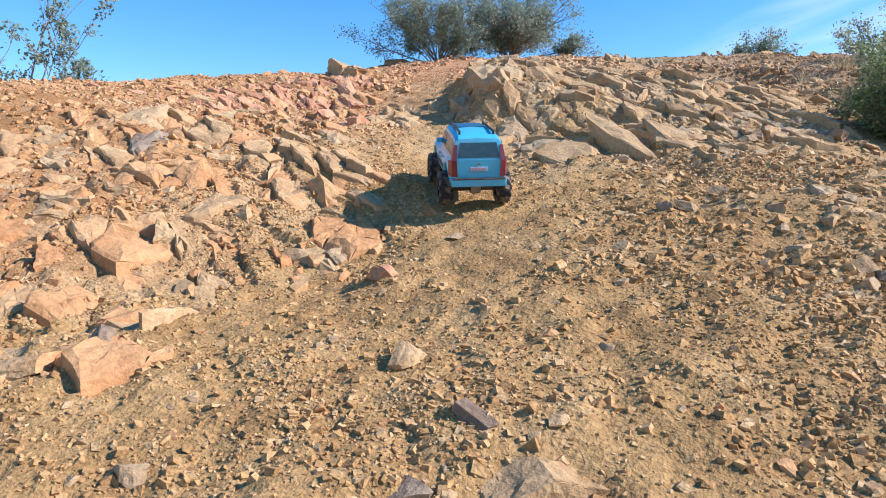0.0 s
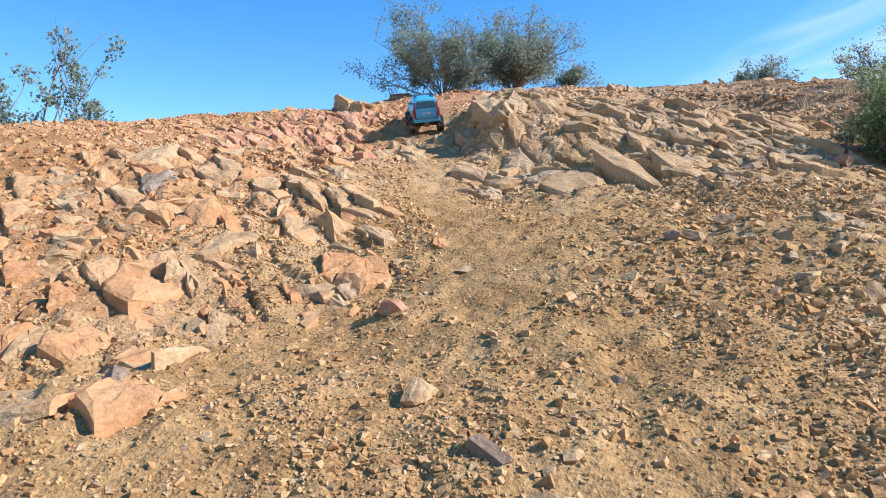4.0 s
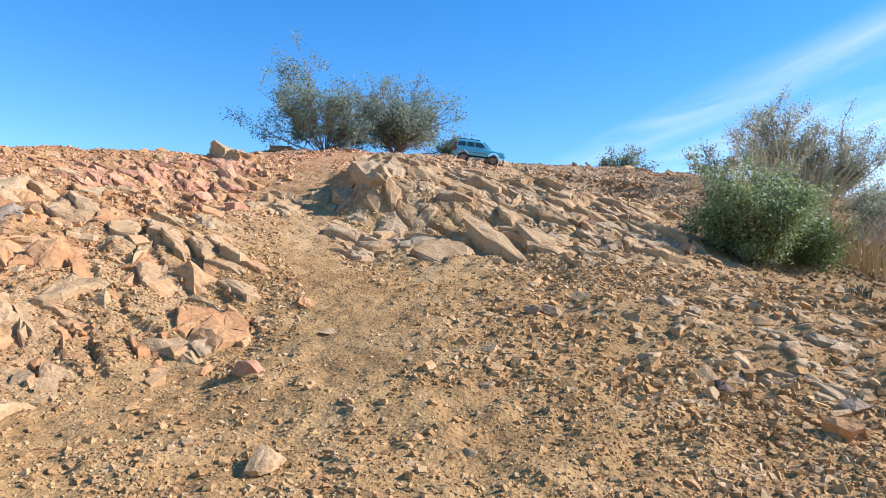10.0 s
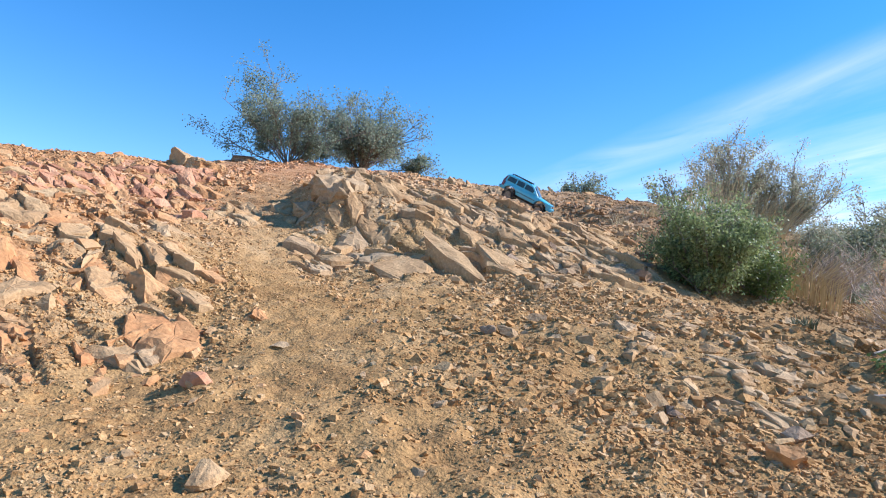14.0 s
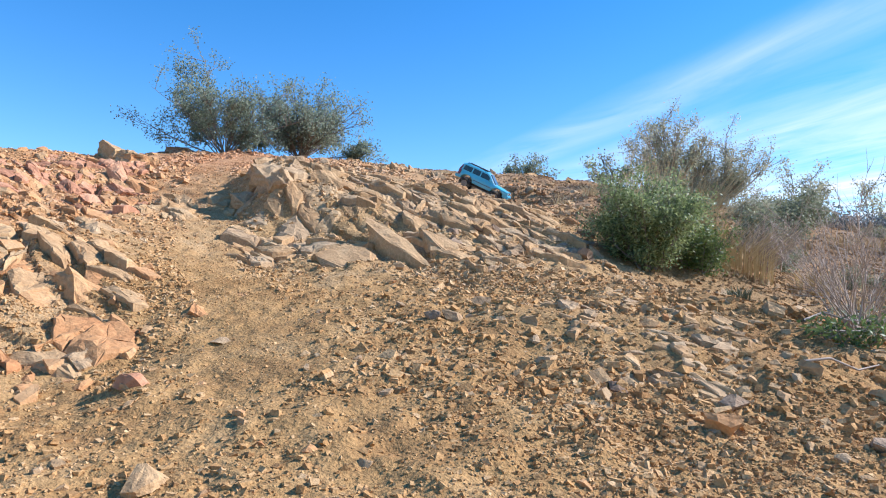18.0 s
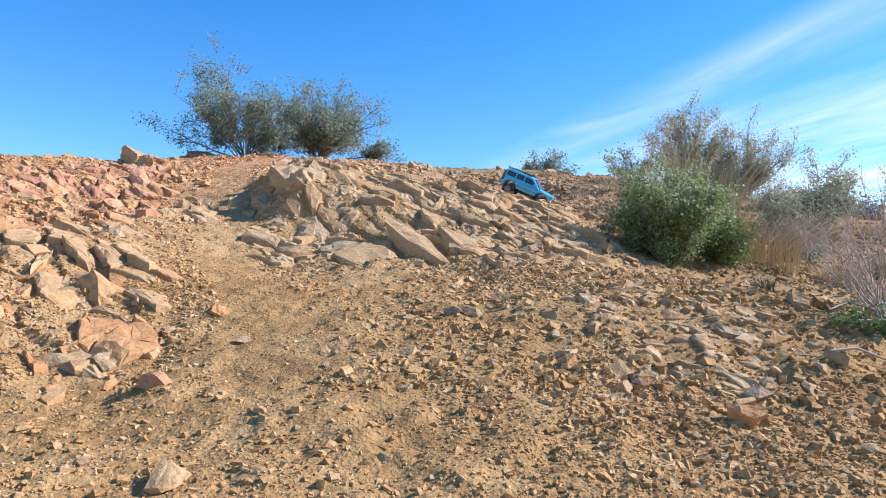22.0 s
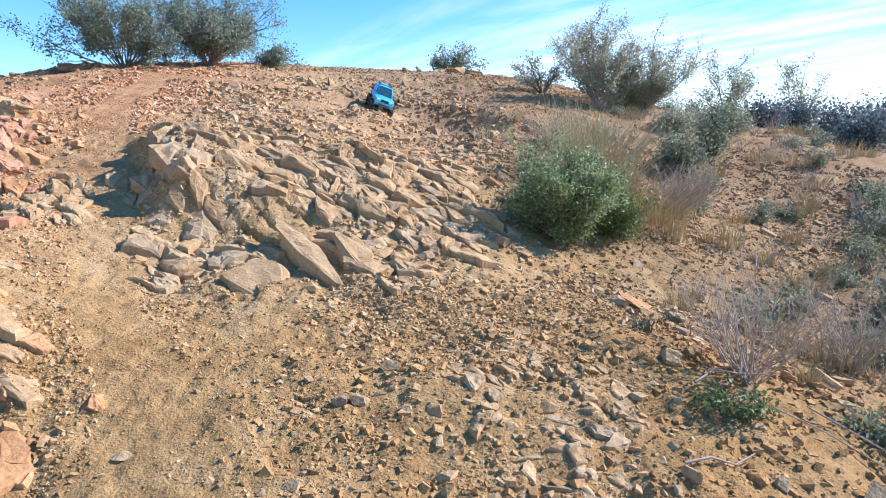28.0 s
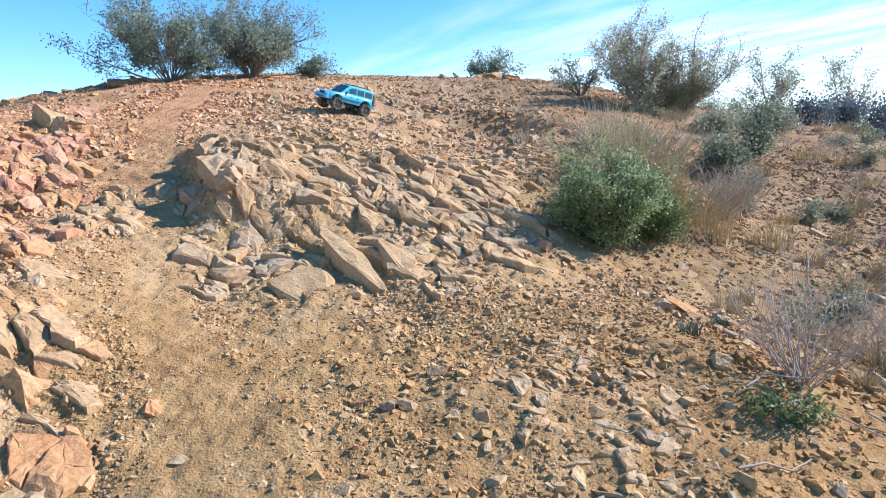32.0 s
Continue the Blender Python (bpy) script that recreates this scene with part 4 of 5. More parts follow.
gravel("gravel", "reddish chips on the left shoulder", 14000, ((-5.0, -1.6), (0.9, 5.0)), 0.01, 0.04, 66, power=3.0)


# ---- plants ----
def tubes(lines, sides=4):
    """Tapered twigs: each line is (points, radius at the foot, radius at the tip)."""
    verts, faces = [], []
    base = 0
    turn = np.linspace(0, 2 * np.pi, sides, endpoint=False)
    for pts, r0, r1 in lines:
        pts = np.asarray(pts)
        n = len(pts)
        t = np.gradient(pts, axis=0)
        t /= np.linalg.norm(t, axis=1)[:, None] + 1e-9
        side = np.cross(t, (0.31, 0.87, 0.38))
        side /= np.linalg.norm(side, axis=1)[:, None] + 1e-9
        up = np.cross(t, side)
        r = np.linspace(r0, r1, n)[:, None, None]
        ring = pts[:, None] + r * (np.cos(turn)[None, :, None] * side[:, None] + np.sin(turn)[None, :, None] * up[:, None])
        verts.append(ring.reshape(-1, 3))
        i = np.arange(n - 1)[:, None] * sides
        j = np.arange(sides)[None]
        faces.append(np.stack([i + j, i + (j + 1) % sides, i + sides + (j + 1) % sides, i + sides + j], -1).reshape(-1, 4) + base)
        base += n * sides
    return np.concatenate(verts), np.concatenate(faces)


def leaf_mesh(name, at, long, wide, g, upright=0.0):
    """Small folded leaves, one quad each, scattered in all directions."""
    n = len(at)
    d = g.normal(size=(n, 3)) + (0, 0, upright)
    d /= np.linalg.norm(d, axis=1)[:, None]
    w = np.cross(d, g.normal(size=(n, 3)))
    w /= np.linalg.norm(w, axis=1)[:, None] + 1e-9
    l = long * g.uniform(0.6, 1.3, n)[:, None]
    b = wide * g.uniform(0.6, 1.3, n)[:, None]
    at = np.asarray(at)
    v = np.stack([at, at + d * l * 0.55 + w * b, at + d * l, at + d * l * 0.55 - w * b], 1).reshape(-1, 3)
    return quick_mesh(name, v, np.arange(4 * n).reshape(-1, 4))


def grow(g, foot, way, length, bend, steps=6):
    """A limb that starts along way and bends towards bend."""
    pts, d = [np.array(foot, float)], np.array(way, float) / np.linalg.norm(way)
    for _ in range(steps):
        d = d + np.array(bend) / steps + g.normal(0, 0.10, 3)
        d /= np.linalg.norm(d)
        pts.append(pts[-1] + d * length / steps)
    return np.array(pts)


def shrub(label, x, y, tall, wide, seed, stems=12, twigs=7, leaves=5000, leaf=(0.02, 0.007), spread=1.0, mats=None, clump=0.035, low=0.3, sink=0.02,
          leaders=(), cluster=16, category="bush", name="creosote_bush", stem_r=0.012, z=None, group="", upright=0.0):
    """A many-stemmed desert shrub: bent stems from one root, forked twigs, small leaves in clumps with gaps between."""
    g = np.random.default_rng(seed)
    bark, green = mats or (m_bark, m_creo)
    root = new(name)
    root.location = (x, y, (float(ground_z(x, y)) if z is None else z) - sink)
    tagged(root, label, category, group)
    tips = []
    limbs = []
    for i in range(stems):
        a = 2 * np.pi * (i + g.uniform(-0.4, 0.4)) / stems
        out = g.uniform(0.35, 1.0) * spread * wide / (2 * tall)
        limbs.append((np.array([np.cos(a) * out, np.sin(a) * out, 1.0]), tall * g.uniform(0.6, 1.05) * (1.15 if out < 0.5 else 1.0)))
    for lx, ly, lz in leaders:
        limbs.append((np.array([lx, ly, lz]), float(np.linalg.norm((lx, ly, lz)))))
    for way_, length in limbs:
        lines = []
        pts = grow(g, (g.normal(0, 0.02), g.normal(0, 0.02), 0), way_, length, (way_[0] * 0.1, way_[1] * 0.1, 0.12), 8)
        lines.append((pts, stem_r * g.uniform(0.7, 1.1), stem_r * 0.18))
        for k in range(twigs):
            s = g.uniform(low, 0.98)
            f = s * 8
            p = pts[int(f)] + (pts[min(int(f) + 1, 8)] - pts[int(f)]) * (f - int(f))
            d = pts[min(int(f) + 1, 8)] - pts[max(int(f) - 1, 0)]
            d = d / (np.linalg.norm(d) + 1e-9) + g.normal(0, 0.55, 3)
            tw = grow(g, p, d, length * g.uniform(0.18, 0.36), (0, 0, 0.25), 4)
            lines.append((tw, stem_r * 0.34, stem_r * 0.1))
            for q in tw[1:]:
                tips.append(q)
            for _ in range(2):
                q = tw[int(g.integers(1, 4))]
                t2 = grow(g, q, tw[-1] - tw[0] + g.normal(0, 0.12, 3) * length * 0.5, length * g.uniform(0.08, 0.16), (0, 0, 0.3), 3)
                lines.append((t2, stem_r * 0.2, stem_r * 0.08))
                tips += [t2[1], t2[2], t2[3], t2[3]]
        v, f = tubes(lines, 4)
        ob = new("stem", quick_mesh("stem", v, f, True))
        ob.data.materials.append(bark)
        ob.parent = root
    if leaves:
        tips = np.array(tips)
        tufts = tips[g.integers(0, len(tips), max(8, leaves // cluster))]
        pick = tufts[g.integers(0, len(tufts), leaves)] + g.normal(0, clump, (leaves, 3))
        pick[:, 2] = np.maximum(pick[:, 2], 0.01)
        ob = new("crown", leaf_mesh("crown", pick, leaf[0], leaf[1], g, upright))
        ob.data.materials.append(green)
        ob.parent = root
    return root


def grass_tuft(label, x, y, tall, wide, seed, blades=160, material=None, name="dry_grass", lean=(0.0, 0.0)):
    g = np.random.default_rng(seed)
    lines = []
    for _ in range(blades):
        a, r = g.uniform(0, 2 * np.pi), wide * 0.5 * np.sqrt(g.random())
        fx, fy = np.cos(a) * r, np.sin(a) * r
        up = tall * g.uniform(0.45, 1.0)
        tip = np.array([fx * 1.5 + g.normal(0, 0.12) * tall + lean[0] * up, fy * 1.5 + g.normal(0, 0.12) * tall + lean[1] * up, up])
        mid = np.array([fx * 1.1, fy * 1.1, up * 0.55]) + g.normal(0, 0.02, 3) * tall
        dz = float(ground_z(x + fx, y + fy)) - float(ground_z(x, y)) if wide > 0.3 else 0.0
        lines.append((np.array([(fx, fy, -0.01), mid, tip]) + (0, 0, dz), 0.0028, 0.0008))
    v, f = tubes(lines, 3)
    ob = new(name, quick_mesh(name, v, f))
    ob.data.materials.append(material or m_straw)
    ob.location = (x, y, float(ground_z(x, y)))
    return tagged(ob, label, "grass")


# on the crest
shrub("open grey-green creosote bush with a tall leader on the crest", -2.78, 7.29, 0.78, 2.0, 1, stems=20, twigs=11, leaves=21000, leaf=(0.026, 0.0085), clump=0.036, low=0.3, cluster=14, leaders=((-0.42, 0.1, 1.18), (-0.3, 0.0, 1.0), (-0.5, 0.1, 0.95), (-0.85, 0.0, 0.6), (-0.7, 0.1, 0.8), (0.55, 0.1, 0.8), (0.8, 0.1, 0.6)))
shrub("dense rounded grey-green creosote bush on the crest", -2.12, 8.0, 0.86, 2.4, 2, stems=34, twigs=12, leaves=24000, leaf=(0.026, 0.0085), clump=0.045, low=0.3, cluster=16, leaders=((0.75, 0, 0.5), (-0.5, 0, 0.6), (0.4, 0, 0.8), (0.85, 0, 0.25)))
shrub("small creosote bush beside larger ones on the crest", -1.45, 7.9, 0.24, 0.5, 3, stems=8, twigs=7, leaves=1500, leaf=(0.03, 0.011), clump=0.03)
# behind the left shoulder
shrub("wispy creosote bush with long bare stems behind the shoulder", -5.45, 4.17, 1.0, 1.3, 4, stems=5, twigs=4, leaves=2600, leaf=(0.036, 0.013), clump=0.035, low=0.6, cluster=40, leaders=((0.35, 0.2, 1.42), (-0.35, -0.1, 1.0), (0.65, 0.4, 0.85)))
shrub("leafy creosote bush behind the shoulder", -5.72, 3.95, 0.95, 1.0, 5, stems=14, twigs=8, leaves=6000, leaf=(0.034, 0.012), clump=0.045, low=0.2)
shrub("low creosote bush behind the shoulder", -5.3, 4.65, 0.55, 0.5, 6, stems=8, twigs=6, leaves=1200, leaf=(0.034, 0.012), clump=0.04)
# hilltop
shrub("sparse creosote bush on the far hilltop", 0.72, 10.35, 0.5, 1.1, 7, stems=12, twigs=6, leaves=2200, leaf=(0.035, 0.012), clump=0.04)
# right side
shrub("tall airy creosote bush on the side slope", 2.1, 7.5, 0.85, 1.5, 8, stems=18, twigs=11, leaves=15000, leaf=(0.022, 0.0075), clump=0.035, low=0.15, cluster=20, mats=(m_twig, m_haze_leaf), leaders=((-0.2, 0, 0.95),))
shrub("full olive creosote bush on the side slope", 2.65, 7.7, 0.72, 1.4, 9, stems=18, twigs=11, leaves=16000, leaf=(0.022, 0.0075), clump=0.04, low=0.12, cluster=20, mats=(m_twig, m_haze_leaf), leaders=((0.75, 0, 0.5),))
shrub("small creosote bush above the side slope", 1.6, 8.0, 0.4, 0.8, 10, stems=8, twigs=7, leaves=1600, leaf=(0.03, 0.01), mats=(m_bark, m_haze_leaf))
shrub("low olive bush below the creosotes", 2.75, 6.9, 0.27, 0.7, 14, stems=14, twigs=8, leaves=5000, leaf=(0.022, 0.006), clump=0.045, low=0.1, mats=(m_twig, m_haze_leaf), name="olive_bush", stem_r=0.006)
shrub("low olive bush below the creosotes", 3.3, 7.2, 0.3, 0.8, 15, stems=14, twigs=8, leaves=5000, leaf=(0.022, 0.006), clump=0.045, low=0.1, mats=(m_twig, m_haze_leaf), name="olive_bush", stem_r=0.006)
shrub("open creosote bush at the edge of the slope", 4.43, 9.5, 0.72, 0.9, 12, stems=9, twigs=7, leaves=2400, leaf=(0.032, 0.011), clump=0.045, mats=(m_bark, m_haze_leaf))
shrub("thin creosote bush beyond the slope", 6.5, 11.4, 1.0, 0.9, 13, stems=7, twigs=6, leaves=1600, leaf=(0.04, 0.014), clump=0.05, mats=(m_bark, m_haze_leaf))
for i, (x, y, h, w) in enumerate([(5.3, 10.2, 0.4, 0.9), (6.0, 10.6, 0.45, 1.1), (5.6, 8.9, 0.38, 0.9), (6.6, 9.6, 0.5, 1.2), (7.4, 10.4, 0.6, 1.3), (5.2, 7.6, 0.36, 0.8)]):
    shrub("dark rounded scrub beyond the slope", x, y, h, w, 20 + i, stems=10, twigs=6, leaves=3200, leaf=(0.04, 0.015), clump=0.09, mats=(m_bark, m_dark), name="scrub", group="scrub beyond the slope")
# the green bush and its neighbours
shrub("dense green leafy bush casting a dark shadow on the slope", 0.92, 3.62, 0.45, 0.86, 30, stems=36, twigs=11, leaves=32000, leaf=(0.021, 0.004), clump=0.024, low=0.12, mats=(m_bark, m_bush), name="green_bush", stem_r=0.007)
shrub("bright green lower side of a leafy bush", 1.26, 3.8, 0.27, 0.44, 31, stems=16, twigs=8, leaves=5000, leaf=(0.022, 0.0045), clump=0.03, low=0.1, mats=(m_bark, m_weed), name="green_bush", stem_r=0.005)
grass_tuft("tall dry straw-coloured grass behind the green bush", 1.27, 4.35, 0.56, 0.55, 32, 460, lean=(0.12, 0.0))
grass_tuft("bent straw-coloured stems beside the green bush", 1.55, 4.1, 0.34, 0.4, 43, 200, lean=(0.25, -0.1))
grass_tuft("dry straw-coloured grass on the side slope", 1.3, 5.3, 0.3, 0.4, 33, 120)
shrub("olive broom-like bush among dry grass", 1.4, 5.0, 0.36, 0.6, 44, stems=26, twigs=8, leaves=2200, leaf=(0.03, 0.004), clump=0.03, low=0.2, mats=(m_straw, m_sage), name="olive_bush", stem_r=0.0035, upright=1.5)
shrub("leafless brown twiggy bush behind the dry grass", 1.15, 5.3, 0.28, 0.7, 45, stems=30, twigs=7, leaves=0, mats=(m_twig, m_twig), name="dry_bush", stem_r=0.004)
shrub("rounded sage-green bush on the side slope", 2.33, 5.7, 0.36, 0.62, 34, stems=14, twigs=8, leaves=5000, leaf=(0.028, 0.008), clump=0.05, low=0.15, mats=(m_bark, m_sage), name="sage_bush", stem_r=0.006)
shrub("leafless grey-brown twiggy bush", 1.9, 4.5, 0.34, 0.75, 35, stems=44, twigs=10, leaves=0, mats=(m_twig, m_twig), name="dry_bush", stem_r=0.005)
shrub("low sage-green bush on the side slope", 2.9, 6.4, 0.34, 0.7, 36, stems=12, twigs=7, leaves=3500, leaf=(0.028, 0.008), clump=0.05, low=0.15, mats=(m_bark, m_sage), name="sage_bush", stem_r=0.006)
shrub("low sage-green bush on the side slope", 3.4, 7.2, 0.34, 0.8, 37, stems=12, twigs=7, leaves=3500, leaf=(0.03, 0.009), clump=0.05, low=0.15, mats=(m_bark, m_sage), name="sage_bush", stem_r=0.006)
shrub("leafless pale twiggy bush beside a fallen stick", 1.2, 2.12, 0.44, 0.8, 38, stems=34, twigs=9, leaves=0, mats=(m_twig, m_twig), name="dry_bush", stem_r=0.0032)
shrub("bright green weed at the foot of a dry bush", 1.06, 1.9, 0.1, 0.6, 39, stems=20, twigs=6, leaves=620, leaf=(0.022, 0.0045), clump=0.02, low=0.1, mats=(m_bark, m_weed), name="weed", stem_r=0.003)
shrub("leafless pale twiggy bush on the side slope", 1.85, 2.6, 0.38, 0.8, 40, stems=32, twigs=7, leaves=0, mats=(m_twig, m_twig), name="dry_bush", stem_r=0.0045)
shrub("olive bush casting a dark shadow on the side slope", 2.5, 3.2, 0.28, 0.5, 41, stems=20, twigs=8, leaves=1500, leaf=(0.02, 0.006), clump=0.03, mats=(m_twig, m_sage), name="olive_bush", stem_r=0.006)
shrub("olive bush on the side slope", 3.3, 4.5, 0.3, 0.7, 42, stems=16, twigs=8, leaves=2600, leaf=(0.022, 0.006), clump=0.04, mats=(m_twig, m_sage), name="olive_bush", stem_r=0.007)
for i, (x, y, s) in enumerate([(0.71, 5.6, 0.14), (1.13, 2.62, 0.035), (1.2, 2.75, 0.03), (1.35, 3.1, 0.1), (2.6, 4.4, 0.12), (2.2, 4.0, 0.1), (1.5, 3.3, 0.08), (3.2, 5.3, 0.14), (0.95, 2.4, 0.05), (1.45, 2.2, 0.06), (2.7, 5.9, 0.16), (1.0, 5.9, 0.12)]):
    grass_tuft("small dry tuft of grass on the slope", x, y, s, s * 1.3, 50 + i, 60, m_sage if i in (1, 2, 8) else m_straw, "grass_tuft")


brush = random.Random(77)
for i in range(115):
    y = brush.uniform(1.9, 8.6)
    x = 1.2 + 0.14 * y + brush.uniform(0, 0.5 * y)
    kind = brush.choice((0, 0, 1, 1, 2))
    if kind == 0:
        shrub("low olive-grey brush on the side slope", x, y, brush.uniform(0.1, 0.22), brush.uniform(0.25, 0.5), 200 + i, stems=9, twigs=6, leaves=900, leaf=(0.022, 0.006), clump=0.03, low=0.1,
              mats=(m_twig, m_sage), name="low_brush", stem_r=0.004, group="low brush on the side slope")
    elif kind == 1:
        shrub("small leafless twiggy brush on the side slope", x, y, brush.uniform(0.12, 0.24), brush.uniform(0.25, 0.45), 200 + i, stems=12, twigs=5, leaves=0, mats=(m_twig, m_twig), name="dry_brush",
              stem_r=0.003, group="low brush on the side slope")
    else:
        grass_tuft("dry grass tuft on the side slope", x, y, brush.uniform(0.08, 0.18), brush.uniform(0.15, 0.3), 200 + i, 90, m_straw, "grass_tuft")


def stick(label, pts, r):
    line = [(x, y, float(ground_z(x, y)) + dz) for x, y, dz in pts]
    v, f = tubes([(np.array(line), r, r * 0.45)], 6)
    ob = new("stick", quick_mesh("stick", v, f, True))
    ob.data.materials.append(m_twig)
    return tagged(ob, label, "stick", "fallen sticks")


stick("thin pale fallen stick on the gravel", [(0.82, 1.66, 0.01), (0.89, 1.67, 0.02), (0.96, 1.68, 0.012), (1.03, 1.72, 0.02)], 0.004)
stick("forked pale fallen branch under the dry bush", [(0.98, 2.0, 0.02), (1.06, 2.05, 0.05), (1.14, 2.07, 0.04), (1.26, 2.06, 0.06)], 0.0045)
stick("pale fallen branch under the dry bush", [(1.0, 1.9, 0.03), (1.12, 1.95, 0.03), (1.3, 1.85, 0.02), (1.5, 1.7, 0.02)], 0.0035)
stick("long thin fallen stem on the side slope", [(1.3, 1.95, 0.03), (1.5, 1.75, 0.05), (1.7, 1.6, 0.03), (1.95, 1.5, 0.02)], 0.003)


# ---- the radio-controlled crawler: a sky-blue estate body on large tyres ----
def solid(name, verts, faces, material, parent, label="", bevel=0.0, smooth=False):
    me = bpy.data.meshes.new(name)
    bm = bmesh.new()
    vs = [bm.verts.new(v) for v in verts]
    for f in faces:
        bm.faces.new([vs[i] for i in f])
    bmesh.ops.recalc_face_normals(bm, faces=bm.faces)
    if bevel:
        bmesh.ops.bevel(bm, geom=bm.edges[:], offset=bevel, segments=2, profile=0.6, affect="EDGES")
    for f in bm.faces:
        f.smooth = smooth
    bm.to_mesh(me)
    bm.free()
    me.materials.append(material)
    ob = new(name, me)
    ob.parent = parent
    if label:
        tagged(ob, label)
    return ob


def box_part(name, material, parent, lo, hi, bevel=0.002, label="", taper=0.0):
    (x0, y0, z0), (x1, y1, z1) = lo, hi
    v = [(x0, y0, z0), (x1, y0, z0), (x1, y1, z0), (x0, y1, z0), (x0 + taper, y0, z1), (x1 - taper, y0, z1), (x1 - taper, y1, z1), (x0 + taper, y1, z1)]
    return solid(name, v, [(0, 3, 2, 1), (4, 5, 6, 7), (0, 1, 5, 4), (1, 2, 6, 5), (2, 3, 7, 6), (3, 0, 4, 7)], material, parent, label, bevel)


def lofted(name, sections, material, parent, label="", bevel=0.0, smooth=False):
    """A closed hull through sections of equal size, each a ring of points."""
    n = len(sections[0])
    verts = [p for s in sections for p in s]
    faces = [tuple(range(n)), tuple(range(len(verts) - n, len(verts)))]
    for i in range(len(sections) - 1):
        for j in range(n):
            faces.append((i * n + j, i * n + (j + 1) % n, (i + 1) * n + (j + 1) % n, (i + 1) * n + j))
    return solid(name, verts, faces, material, parent, label, bevel, smooth)


car = new("model_car")
SCALE = 0.98
car.scale = (SCALE, SCALE, SCALE)
tagged(car, "sky-blue radio-controlled estate car on big crawler tyres", "toy car")
AXLE, HALF_TRACK, WHEEL_R = 0.152, 0.092, 0.056


def hull_ring(y, half, low, shoulder, top, arch):
    """Lower body section: sill, bulged side, shoulder crease, deck; arch lifts the sill over a wheel."""
    sill = low + arch
    return [(-half * 0.93, y, sill), (-half, y, max(sill + 0.004, low + 0.028)), (-half, y, max(sill + 0.008, shoulder - 0.018)), (-half * 0.96, y, max(shoulder, sill + 0.012)), (-half * 0.84, y, max(top, sill + 0.014)),
            (half * 0.84, y, max(top, sill + 0.014)), (half * 0.96, y, max(shoulder, sill + 0.012)), (half, y, max(sill + 0.008, shoulder - 0.018)), (half, y, max(sill + 0.004, low + 0.028)), (half * 0.93, y, sill)]


rings = []
for y in [-0.250, -0.244, -0.225, -0.212, -0.205, -0.19, -0.17, -0.152, -0.134, -0.114, -0.099, -0.092, -0.05, 0.0, 0.05, 0.092, 0.099, 0.114, 0.134, 0.152, 0.17, 0.19, 0.205, 0.212, 0.232, 0.246, 0.252]:
    arch = 0.0
    for a in (-AXLE, AXLE):
        if abs(y - a) < 0.058:
            arch = math.sqrt(max(0.0, 0.058 ** 2 - (y - a) ** 2)) * 0.86
    end = max(0.0, abs(y) - 0.2) / 0.05
    half = 0.089 - 0.012 * min(1.0, end) ** 2
    if y > 0.06:
        top = 0.157 - 0.02 * ((y - 0.06) / 0.19) ** 2 - 0.012 * max(0, (y - 0.22) / 0.03)
    else:
        top = 0.163
    rings.append(hull_ring(y, half, 0.085, 0.147 - 0.006 * max(0.0, y / 0.25), top, arch))
body = lofted("body", rings, m_paint, car, "sky-blue moulded body shell", smooth=False)
body.data.shade_smooth()
body.data.set_sharp_from_angle(angle=radians(32))


def cabin_ring(y, base_half, top_half, z0, z1):
    return [(-base_half, y, z0), (-top_half - 0.004, y, z1 - 0.008), (-top_half + 0.006, y, z1), (0, y, z1 + 0.003), (top_half - 0.006, y, z1), (top_half + 0.004, y, z1 - 0.008), (base_half, y, z0)]


cabin_rings = [cabin_ring(-0.247, 0.078, 0.076, 0.155, 0.157), cabin_ring(-0.232, 0.079, 0.066, 0.155, 0.222), cabin_ring(-0.2, 0.080, 0.064, 0.155, 0.230), cabin_ring(-0.1, 0.080, 0.064, 0.155, 0.234),
               cabin_ring(0.0, 0.080, 0.063, 0.155, 0.232), cabin_ring(0.03, 0.079, 0.062, 0.155, 0.226), cabin_ring(0.118, 0.074, 0.070, 0.150, 0.1535)]
cabin = lofted("cabin", cabin_rings, m_paint, car, "sky-blue roof and pillars", smooth=False)
cabin.data.shade_smooth()
cabin.data.set_sharp_from_angle(angle=radians(28))


def side_x(z):
    return 0.080 - (z - 0.155) / 0.069 * 0.013


def side_window(parent, s, corners):
    v = []
    for y, z in corners:
        v.append((s * (side_x(z) + 0.0012), y, z))
    for y, z in corners:
        v.append((s * (side_x(z) - 0.002), y, z))
    n = len(corners)
    faces = [tuple(range(n)), tuple(range(2 * n - 1, n - 1, -1))] + [(i, (i + 1) % n, n + (i + 1) % n, n + i) for i in range(n)]
    return solid("side_window", v, faces, m_glass, parent, "dark tinted window")


